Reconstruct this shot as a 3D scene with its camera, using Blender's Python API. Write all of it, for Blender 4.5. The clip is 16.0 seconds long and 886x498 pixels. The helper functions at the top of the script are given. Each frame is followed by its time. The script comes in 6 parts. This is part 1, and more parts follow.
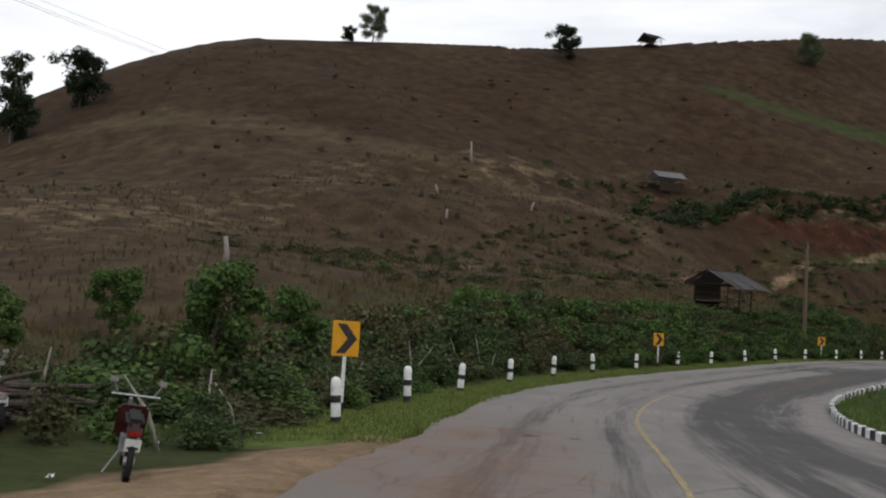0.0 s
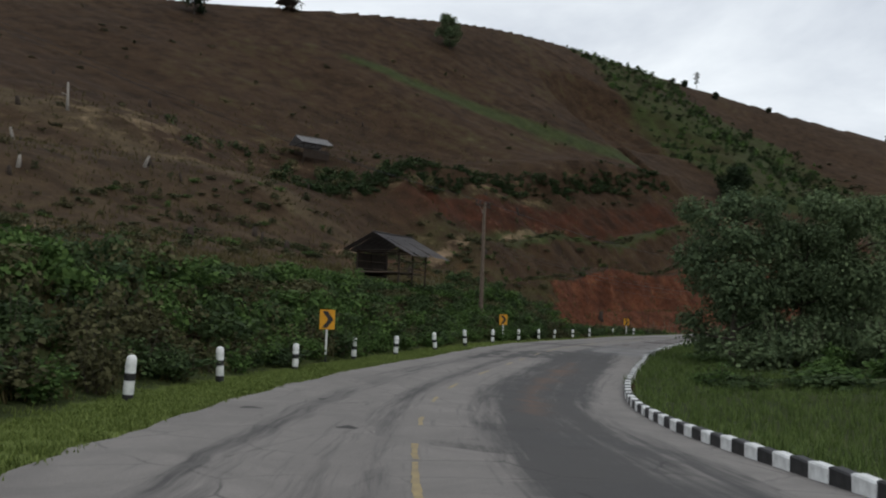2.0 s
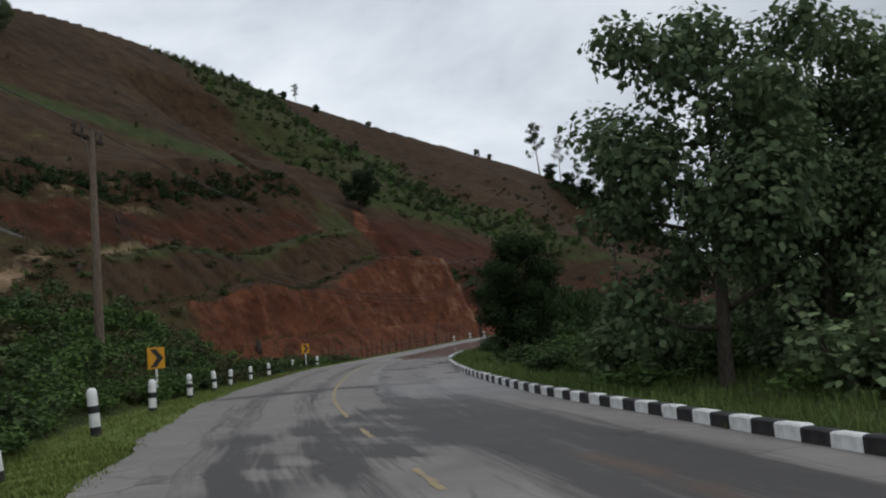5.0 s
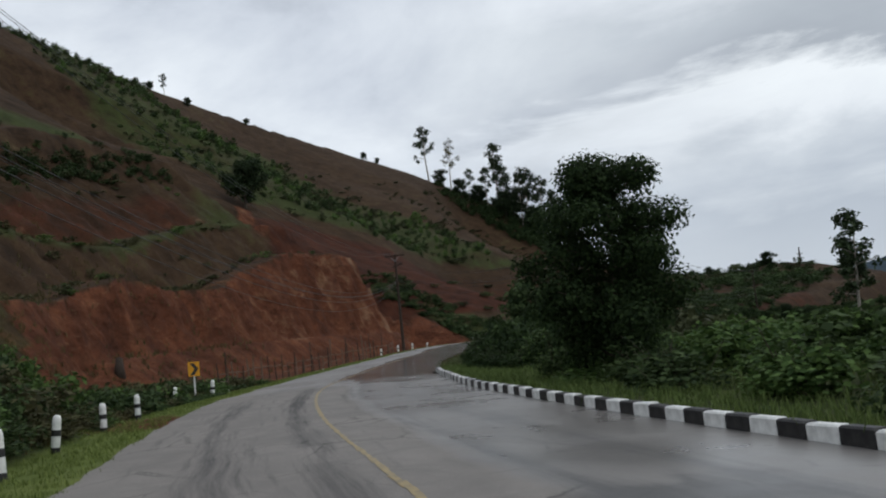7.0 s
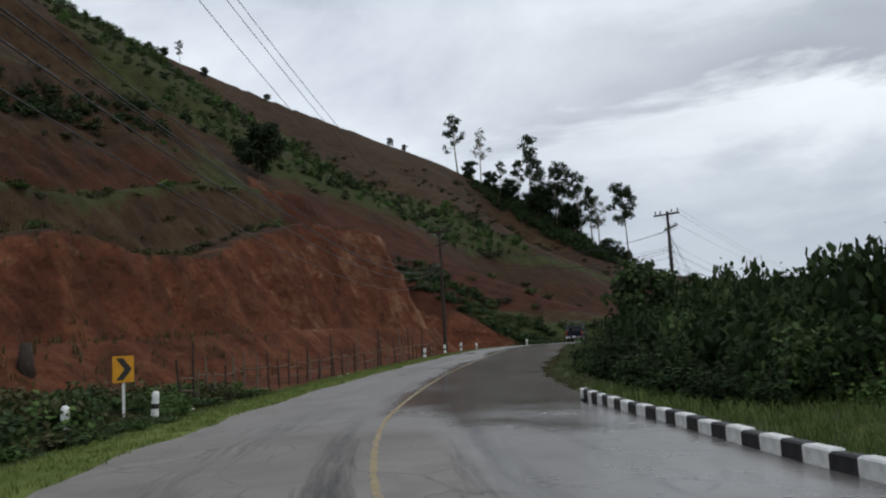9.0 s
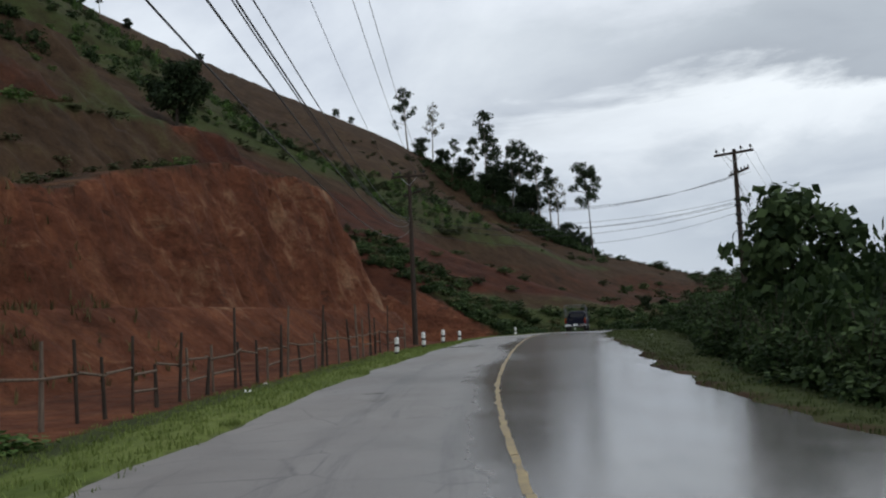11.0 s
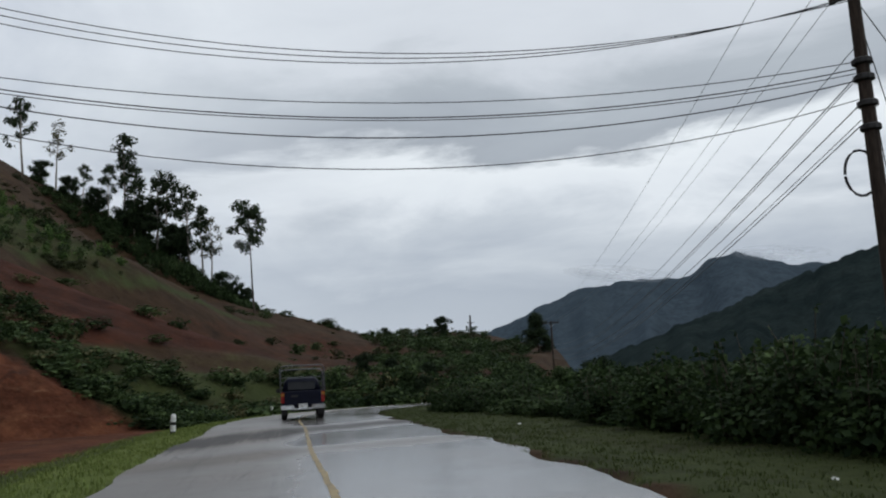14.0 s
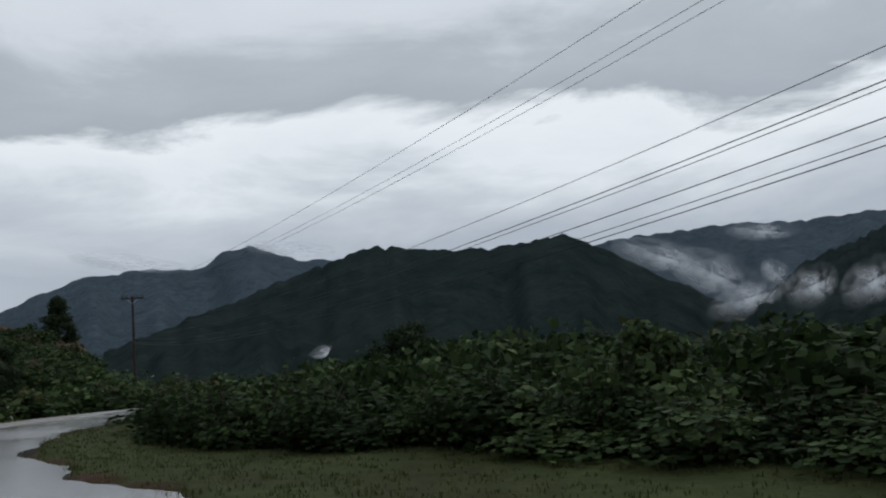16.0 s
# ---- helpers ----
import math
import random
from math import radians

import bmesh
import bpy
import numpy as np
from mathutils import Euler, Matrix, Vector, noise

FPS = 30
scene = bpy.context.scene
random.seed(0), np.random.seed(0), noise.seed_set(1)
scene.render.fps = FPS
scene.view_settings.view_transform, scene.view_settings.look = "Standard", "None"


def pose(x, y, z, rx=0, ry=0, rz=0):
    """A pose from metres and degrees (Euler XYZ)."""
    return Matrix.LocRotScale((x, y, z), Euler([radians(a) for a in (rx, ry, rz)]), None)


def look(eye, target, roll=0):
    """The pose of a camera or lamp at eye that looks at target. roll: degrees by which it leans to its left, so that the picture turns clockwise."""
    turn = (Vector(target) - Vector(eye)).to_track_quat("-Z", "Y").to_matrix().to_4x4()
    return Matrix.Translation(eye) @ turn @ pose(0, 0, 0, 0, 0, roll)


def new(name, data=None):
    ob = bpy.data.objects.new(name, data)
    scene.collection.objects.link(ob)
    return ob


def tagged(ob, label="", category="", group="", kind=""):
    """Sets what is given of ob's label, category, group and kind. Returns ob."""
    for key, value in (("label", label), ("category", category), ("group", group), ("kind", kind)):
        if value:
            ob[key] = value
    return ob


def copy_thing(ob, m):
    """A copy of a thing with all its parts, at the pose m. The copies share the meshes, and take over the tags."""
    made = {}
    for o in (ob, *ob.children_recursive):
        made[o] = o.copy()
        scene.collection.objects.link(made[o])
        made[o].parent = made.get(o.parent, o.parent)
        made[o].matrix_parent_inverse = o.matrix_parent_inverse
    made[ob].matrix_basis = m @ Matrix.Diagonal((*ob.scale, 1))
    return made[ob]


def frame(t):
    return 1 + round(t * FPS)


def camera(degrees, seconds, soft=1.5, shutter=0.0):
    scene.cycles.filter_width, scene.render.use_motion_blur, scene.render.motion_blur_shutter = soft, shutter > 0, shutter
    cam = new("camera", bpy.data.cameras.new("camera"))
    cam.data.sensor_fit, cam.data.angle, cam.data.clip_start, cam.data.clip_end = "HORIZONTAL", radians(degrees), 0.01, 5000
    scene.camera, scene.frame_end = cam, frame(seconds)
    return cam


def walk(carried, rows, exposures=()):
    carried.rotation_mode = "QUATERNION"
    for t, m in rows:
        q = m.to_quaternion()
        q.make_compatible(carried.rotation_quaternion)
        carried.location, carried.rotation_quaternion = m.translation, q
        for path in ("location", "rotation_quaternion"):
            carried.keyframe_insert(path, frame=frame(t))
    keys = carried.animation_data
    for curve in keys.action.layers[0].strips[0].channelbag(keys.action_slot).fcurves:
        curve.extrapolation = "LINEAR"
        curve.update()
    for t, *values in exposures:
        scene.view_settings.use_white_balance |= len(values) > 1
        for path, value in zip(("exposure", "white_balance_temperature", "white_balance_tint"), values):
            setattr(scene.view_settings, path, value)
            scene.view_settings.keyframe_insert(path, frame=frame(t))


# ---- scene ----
cam = camera(53.6, 16.0, soft=2.1)
# seconds, stops, white balance: the clip's own automatic exposure
EXPOSURES = [(0, 0.2, 6700, 9), (0.5, 0.42, 6850, 9), (1, 0.0, 6500, 7), (2.0, 0.05, 6450, 6), (2.5, 1.32, 6600, 8), (3.0, 0.6, 6500, 8), (3.5, 0.15, 6400, 7), (4.0, 0.0, 6400, 7), (6.5, 0.05, 6400, 6), (10.5, 0.1, 6350, 6), (12.5, 0.11, 6350, 6), (14.5, -0.1, 6350, 6), (16, -0.1, 6350, 6)]
PATH = [
    (0, (-0.093, -0.204, 2.668), (-0.114, 1.792, 2.793), 3.8),
    (0.5, (0.695, 4.681, 2.419), (0.947, 6.657, 2.599), 3.7),
    (1, (1.544, 9.74, 2.237), (2.044, 11.662, 2.475), 2.7),
    (1.5, (2.371, 14.707, 2.009), (3.05, 16.575, 2.235), 2.1),
    (2, (3.37, 19.681, 1.768), (4.149, 21.516, 1.918), 2.3),
    (2.5, (4.516, 24.503, 1.596), (5.437, 26.275, 1.71), -0.7),
    (3, (5.987, 29.377, 1.447), (7.11, 31.023, 1.619), -4.3),
    (3.5, (7.732, 34.021, 1.362), (8.989, 35.564, 1.555), -5.2),
    (4, (10.047, 38.76, 1.127), (11.427, 40.195, 1.318), -4.4),
    (6.5, (25.878, 62.903, 1.524), (27.512, 64.034, 1.751), -6.7),
    (7, (29.619, 66.927, 1.501), (31.307, 67.977, 1.727), -5.9),
    (7.5, (33.459, 70.586, 1.585), (35.16, 71.601, 1.861), -4.9),
    (8, (37.381, 74.131, 1.653), (39.045, 75.201, 1.947), -4.2),
    (10.5, (58.024, 91.401, 1.928), (59.715, 92.456, 2.1), -1.3),
    (11, (62.675, 94.681, 1.959), (64.411, 95.653, 2.163), -2.5),
    (11.5, (67.781, 97.923, 2.088), (69.571, 98.793, 2.291), -3.1),
    (12, (73.018, 100.862, 2.277), (74.867, 101.594, 2.485), -3.2),
    (12.5, (78.609, 103.649, 2.451), (80.503, 104.254, 2.665), -2.5),
    (13, (84.244, 106.212, 2.649), (86.171, 106.701, 2.871), -1.3),
    (13.5, (90.113, 108.659, 2.891), (92.062, 109.022, 3.154), -0.4),
    (14, (96.448, 111.178, 3.107), (98.413, 111.384, 3.416), -3.2),
    (14.5, (102.616, 113.453, 3.326), (104.595, 113.428, 3.611), -6.7),
    (15, (108.969, 115.568, 3.436), (110.936, 115.32, 3.698), -8.9),
    (15.5, (115.531, 117.427, 3.439), (117.426, 116.851, 3.714), -7.7),
    (16, (122.136, 119.234, 3.491), (123.932, 118.381, 3.711), -4.4),
]
walk(cam, [(t, look(eye, target, roll)) for t, eye, target, roll in PATH], EXPOSURES)

# ---- world, sun, exposure ----
SUN_ELEV, SUN_ROT = radians(48), radians(200)
world = bpy.data.worlds.new("overcast")
scene.world = world
world.use_nodes = True


def build_world():
    nt = world.node_tree
    nt.nodes.clear()
    L = nt.links.new
    out = nt.nodes.new("ShaderNodeOutputWorld")
    bg = nt.nodes.new("ShaderNodeBackground")
    sky = nt.nodes.new("ShaderNodeTexSky")
    sky.sky_type, sky.sun_disc = "NISHITA", False
    sky.sun_elevation, sky.sun_rotation = SUN_ELEV, SUN_ROT
    tc = nt.nodes.new("ShaderNodeTexCoord")
    # layered cloud: long along the horizon, thin in height
    mp = nt.nodes.new("ShaderNodeMapping")
    mp.inputs["Scale"].default_value = (1.3, 1.3, 3.4)
    mp.inputs["Rotation"].default_value = (radians(4), radians(-5), 0)
    mp.inputs["Location"].default_value = (3.1, 1.7, 0)
    L(tc.outputs["Generated"], mp.inputs[0])
    n1 = nt.nodes.new("ShaderNodeTexNoise")
    n1.inputs["Scale"].default_value, n1.inputs["Detail"].default_value = 1.25, 8
    n1.inputs["Roughness"].default_value, n1.inputs["Distortion"].default_value = 0.56, 0.45
    L(mp.outputs[0], n1.inputs["Vector"])
    ramp = nt.nodes.new("ShaderNodeValToRGB")
    r = ramp.color_ramp
    r.elements[0].position, r.elements[0].color = 0.30, (0.30, 0.325, 0.385, 1)
    r.elements[1].position, r.elements[1].color = 0.64, (0.91, 0.935, 0.99, 1)
    e = r.elements.new(0.45); e.color = (0.63, 0.66, 0.74, 1)
    L(n1.outputs[0], ramp.inputs[0])
    # layered deck: grey above the horizon, a bright gap, ragged dark cloud over it in the south-east
    sep = nt.nodes.new("ShaderNodeSeparateXYZ")
    L(tc.outputs["Generated"], sep.inputs[0])
    mp2 = nt.nodes.new("ShaderNodeMapping")
    mp2.inputs["Scale"].default_value = (1.6, 1.6, 5.5)
    mp2.inputs["Location"].default_value = (0.4, 2.2, 0.3)
    L(tc.outputs["Generated"], mp2.inputs[0])
    n2 = nt.nodes.new("ShaderNodeTexNoise")
    n2.inputs["Scale"].default_value, n2.inputs["Detail"].default_value = 2.2, 8
    n2.inputs["Roughness"].default_value, n2.inputs["Distortion"].default_value = 0.58, 0.3
    L(mp2.outputs[0], n2.inputs["Vector"])

    def op(kind, a, b, clamp=False):
        m = nt.nodes.new("ShaderNodeMath")
        m.operation, m.use_clamp = kind, clamp
        for i, v in enumerate((a, b)):
            if isinstance(v, float):
                m.inputs[i].default_value = v
            else:
                L(v, m.inputs[i])
        return m.outputs[0]

    high = op("ADD", sep.outputs[2], op("MULTIPLY", op("SUBTRACT", n2.outputs[0], 0.53), 0.22))
    deck = nt.nodes.new("ShaderNodeValToRGB")
    d = deck.color_ramp
    d.elements[0].position, d.elements[0].color = 0.03, (0.50, 0.535, 0.61, 1)
    d.elements[1].position, d.elements[1].color = 0.44, (0.78, 0.80, 0.86, 1)
    for at, c in ((0.11, (0.45, 0.485, 0.56)), (0.16, (0.62, 0.65, 0.71)), (0.195, (0.85, 0.87, 0.92)), (0.228, (0.91, 0.93, 0.97)), (0.255, (0.40, 0.425, 0.475)), (0.31, (0.46, 0.49, 0.54)), (0.36, (0.70, 0.72, 0.78))):
        e = d.elements.new(at)
        e.color = (*c, 1)
    L(high, deck.inputs[0])
    where = op("ADD", op("MULTIPLY", sep.outputs[0], 0.75), op("MULTIPLY", sep.outputs[1], -0.9))
    where = op("MULTIPLY", op("SUBTRACT", where, 0.05), 1.9, True)
    deckmix = nt.nodes.new("ShaderNodeMix"); deckmix.data_type = "RGBA"
    L(op("MULTIPLY", where, 0.9), deckmix.inputs["Factor"])
    L(ramp.outputs[0], deckmix.inputs["A"])
    L(deck.outputs[0], deckmix.inputs["B"])
    mix = nt.nodes.new("ShaderNodeMix"); mix.data_type = "RGBA"
    mix.inputs["Factor"].default_value = 0.05
    L(deckmix.outputs["Result"], mix.inputs["A"])
    sc = nt.nodes.new("ShaderNodeMix"); sc.data_type = "RGBA"; sc.blend_type = "MULTIPLY"
    sc.inputs["Factor"].default_value = 1
    sc.inputs["B"].default_value = (0.1, 0.1, 0.1, 1)
    L(sky.outputs[0], sc.inputs["A"])
    L(sc.outputs["Result"], mix.inputs["B"])
    L(mix.outputs["Result"], bg.inputs[0])
    bg.inputs[1].default_value = 1.02
    L(bg.outputs[0], out.inputs[0])


build_world()
sun = new("sun", bpy.data.lights.new("sun", "SUN"))
sun.data.energy, sun.data.angle, sun.data.color = 0.5, radians(25), (1, 0.97, 0.93)
sun.matrix_world = look((0, 0, 100), (-math.sin(SUN_ROT) * -40, math.cos(SUN_ROT) * -40, 100 - 40 * math.tan(SUN_ELEV)))


# ---- materials ----
def material(name, rough=0.8, spec=0.3, metal=0.0):
    m = bpy.data.materials.new(name)
    m.use_nodes = True
    nt = m.node_tree
    b = nt.nodes["Principled BSDF"]
    b.inputs["Roughness"].default_value = rough
    b.inputs["Specular IOR Level"].default_value = spec
    b.inputs["Metallic"].default_value = metal
    return m, nt, b


def noise_tex(nt, scale, detail=5, rough=0.6, coord="Object", stretch=None, distort=0.0):
    tc = nt.nodes.new("ShaderNodeTexCoord")
    n = nt.nodes.new("ShaderNodeTexNoise")
    n.inputs["Scale"].default_value, n.inputs["Detail"].default_value = scale, detail
    n.inputs["Roughness"].default_value, n.inputs["Distortion"].default_value = rough, distort
    src = tc.outputs[coord]
    if stretch:
        mp = nt.nodes.new("ShaderNodeMapping")
        mp.inputs["Scale"].default_value = stretch
        nt.links.new(src, mp.inputs[0])
        src = mp.outputs[0]
    nt.links.new(src, n.inputs["Vector"])
    return n.outputs[0]


def noise_col(nt, scale):
    """Noise as a vector, to warp another texture's place."""
    tc = nt.nodes.new("ShaderNodeTexCoord")
    n = nt.nodes.new("ShaderNodeTexNoise")
    n.inputs["Scale"].default_value, n.inputs["Detail"].default_value = scale, 4
    nt.links.new(tc.outputs["Object"], n.inputs["Vector"])
    return n.outputs["Color"]


def ramp_of(nt, value, stops):
    r = nt.nodes.new("ShaderNodeValToRGB")
    el = r.color_ramp.elements
    for i, (p, c) in enumerate(stops):
        e = el[i] if i < 2 else el.new(p)
        e.position, e.color = p, (*c, 1)
    if value is not None:
        nt.links.new(value, r.inputs[0])
    return r.outputs[0]


def mix_of(nt, fac, a, b, blend="MIX"):
    m = nt.nodes.new("ShaderNodeMix")
    m.data_type, m.blend_type = "RGBA", blend
    for key, v in (("Factor", fac), ("A", a), ("B", b)):
        if isinstance(v, (int, float)):
            m.inputs[key].default_value = v
        elif isinstance(v, tuple):
            m.inputs[key].default_value = (*v, 1)
        else:
            nt.links.new(v, m.inputs[key])
    return m.outputs["Result"]


def calc(nt, op, a, b=0.0, c=None, clamp=False):
    m = nt.nodes.new("ShaderNodeMath")
    m.operation, m.use_clamp = op, clamp
    for i, v in enumerate((a, b, c)):
        if v is None:
            continue
        if isinstance(v, (int, float)):
            m.inputs[i].default_value = v
        else:
            nt.links.new(v, m.inputs[i])
    return m.outputs[0]


def bump_to(nt, b, height, strength=0.4, dist=0.05):
    n = nt.nodes.new("ShaderNodeBump")
    n.inputs["Strength"].default_value, n.inputs["Distance"].default_value = strength, dist
    nt.links.new(height, n.inputs["Height"])
    nt.links.new(n.outputs[0], b.inputs["Normal"])


def attribute(nt, name):
    a = nt.nodes.new("ShaderNodeAttribute")
    a.attribute_name = name
    s = nt.nodes.new("ShaderNodeSeparateColor")
    nt.links.new(a.outputs["Color"], s.inputs[0])
    return s.outputs


def plain(name, dark, light, scale=6.0, rough=0.8, spec=0.3, metal=0.0, bump=0.0, stretch=None):
    m, nt, b = material(name, rough, spec, metal)
    n = noise_tex(nt, scale, 6, 0.6, stretch=stretch)
    nt.links.new(ramp_of(nt, n, [(0.3, dark), (0.7, light)]), b.inputs["Base Color"])
    if bump:
        bump_to(nt, b, n, bump, 0.02)
    return m


def leafy(name, dark, light, back=0.25):
    m, nt, b = material(name, 0.7, 0.08)
    g = nt.nodes.new("ShaderNodeNewGeometry")
    o = nt.nodes.new("ShaderNodeObjectInfo")
    f = calc(nt, "ADD", calc(nt, "MULTIPLY", g.outputs["Random Per Island"], 0.75), calc(nt, "MULTIPLY", o.outputs["Random"], 0.25))
    col = ramp_of(nt, f, [(0.08, dark), (0.85, light), (0.97, tuple(min(1, c * 1.5) for c in light))])
    nt.links.new(col, b.inputs["Base Color"])
    t = nt.nodes.new("ShaderNodeBsdfTranslucent")
    nt.links.new(col, t.inputs[0])
    mx = nt.nodes.new("ShaderNodeMixShader")
    mx.inputs[0].default_value = back
    nt.links.new(b.outputs[0], mx.inputs[1])
    nt.links.new(t.outputs[0], mx.inputs[2])
    nt.links.new(mx.outputs[0], nt.nodes["Material Output"].inputs[0])
    return m


def ground_material():
    m, nt, b = material("ground_soil_and_grass", 0.95, 0.1)
    c = attribute(nt, "cover")
    tone = attribute(nt, "tone")        # red: claret earth, green: dry stubble, blue: mown verge
    big = noise_tex(nt, 0.035, 8, 0.62)
    mid = noise_tex(nt, 0.35, 7, 0.65)
    fine = noise_tex(nt, 3.5, 6, 0.7)
    rows = noise_tex(nt, 0.16, 7, 0.62, stretch=(1.0, 1.0, 2.2), distort=0.3)
    soil = ramp_of(nt, big, [(0.28, (0.030, 0.019, 0.014)), (0.72, (0.074, 0.046, 0.031)), (0.52, (0.050, 0.031, 0.022))])
    soil = mix_of(nt, calc(nt, "MULTIPLY", rows, 0.75), soil, (0.078, 0.054, 0.033))
    soil = mix_of(nt, 0.9, soil, ramp_of(nt, mid, [(0.32, (0.45, 0.45, 0.45)), (0.68, (1.35, 1.3, 1.25))]), "MULTIPLY")
    grass = ramp_of(nt, mid, [(0.3, (0.022, 0.034, 0.011)), (0.7, (0.054, 0.068, 0.021))])
    grass = mix_of(nt, calc(nt, "MULTIPLY", fine, 0.7), grass, (0.044, 0.048, 0.018))
    red = ramp_of(nt, mid, [(0.3, (0.050, 0.019, 0.011)), (0.74, (0.175, 0.066, 0.032)), (0.52, (0.100, 0.036, 0.019))])
    streak = noise_tex(nt, 0.30, 12, 0.78, distort=0.8)
    red = mix_of(nt, ramp_of(nt, streak, [(0.52, (0, 0, 0)), (0.74, (0.42, 0.42, 0.42))]), red, (0.26, 0.125, 0.062))
    shelf = noise_tex(nt, 0.9, 8, 0.7, stretch=(0.5, 0.5, 1.6), distort=0.6)
    red = mix_of(nt, ramp_of(nt, shelf, [(0.60, (0, 0, 0)), (0.72, (0.5, 0.5, 0.5))]), red, (0.30, 0.175, 0.10))
    red = mix_of(nt, ramp_of(nt, shelf, [(0.30, (0.85, 0.85, 0.85)), (0.42, (0, 0, 0))]), red, (0.035, 0.016, 0.011))
    dry = ramp_of(nt, mid, [(0.3, (0.150, 0.103, 0.062)), (0.7, (0.290, 0.200, 0.125))])

    def mask(ch, sharp=3.0, amp=0.75):
        v = calc(nt, "ADD", ch, calc(nt, "MULTIPLY", calc(nt, "SUBTRACT", mid, 0.5), amp))
        v = calc(nt, "ADD", v, calc(nt, "MULTIPLY", calc(nt, "SUBTRACT", big, 0.5), amp))
        return calc(nt, "ADD", calc(nt, "MULTIPLY", calc(nt, "SUBTRACT", v, 0.5), sharp), 0.5, clamp=True)

    soil = mix_of(nt, 0.85, soil, (0.82, 0.76, 0.64), "MULTIPLY")
    stubble = ramp_of(nt, mid, [(0.3, (0.052, 0.038, 0.022)), (0.7, (0.115, 0.083, 0.048))])
    soil = mix_of(nt, calc(nt, "MULTIPLY", mask(tone[1], 1.6, 0.7), 0.8), soil, stubble)
    claret = ramp_of(nt, mid, [(0.3, (0.022, 0.009, 0.006)), (0.72, (0.080, 0.027, 0.014))])
    lawn = ramp_of(nt, mid, [(0.3, (0.070, 0.100, 0.022)), (0.7, (0.150, 0.178, 0.048))])
    col = mix_of(nt, mask(c[1], 2.2, 1.0), soil, grass)
    col = mix_of(nt, mask(tone[2], 2.5, 0.6), col, lawn)
    col = mix_of(nt, mask(c[0]), col, red)
    col = mix_of(nt, mask(tone[0], 2.4, 0.6), col, claret)
    col = mix_of(nt, mask(c[2], 2.5, 1.1), col, dry)
    col = mix_of(nt, 0.8, col, ramp_of(nt, fine, [(0.3, (0.6, 0.6, 0.6)), (0.7, (1.25, 1.25, 1.25))]), "MULTIPLY")
    nt.links.new(col, b.inputs["Base Color"])
    chip = nt.nodes.new("ShaderNodeTexVoronoi")
    chip.inputs["Scale"].default_value = 1.1
    tc = nt.nodes.new("ShaderNodeTexCoord")
    nt.links.new(mix_of(nt, 0.5, tc.outputs["Object"], noise_col(nt, 0.8), "ADD"), chip.inputs["Vector"])
    crumb = calc(nt, "MULTIPLY", calc(nt, "ADD", chip.outputs["Distance"], shelf), mask(c[0]))
    h = calc(nt, "ADD", calc(nt, "MULTIPLY", mid, 1.2), calc(nt, "MULTIPLY", fine, 0.25))
    h = calc(nt, "ADD", h, calc(nt, "MULTIPLY", crumb, 1.1))
    bump_to(nt, b, h, 0.8, 0.32)
    return m


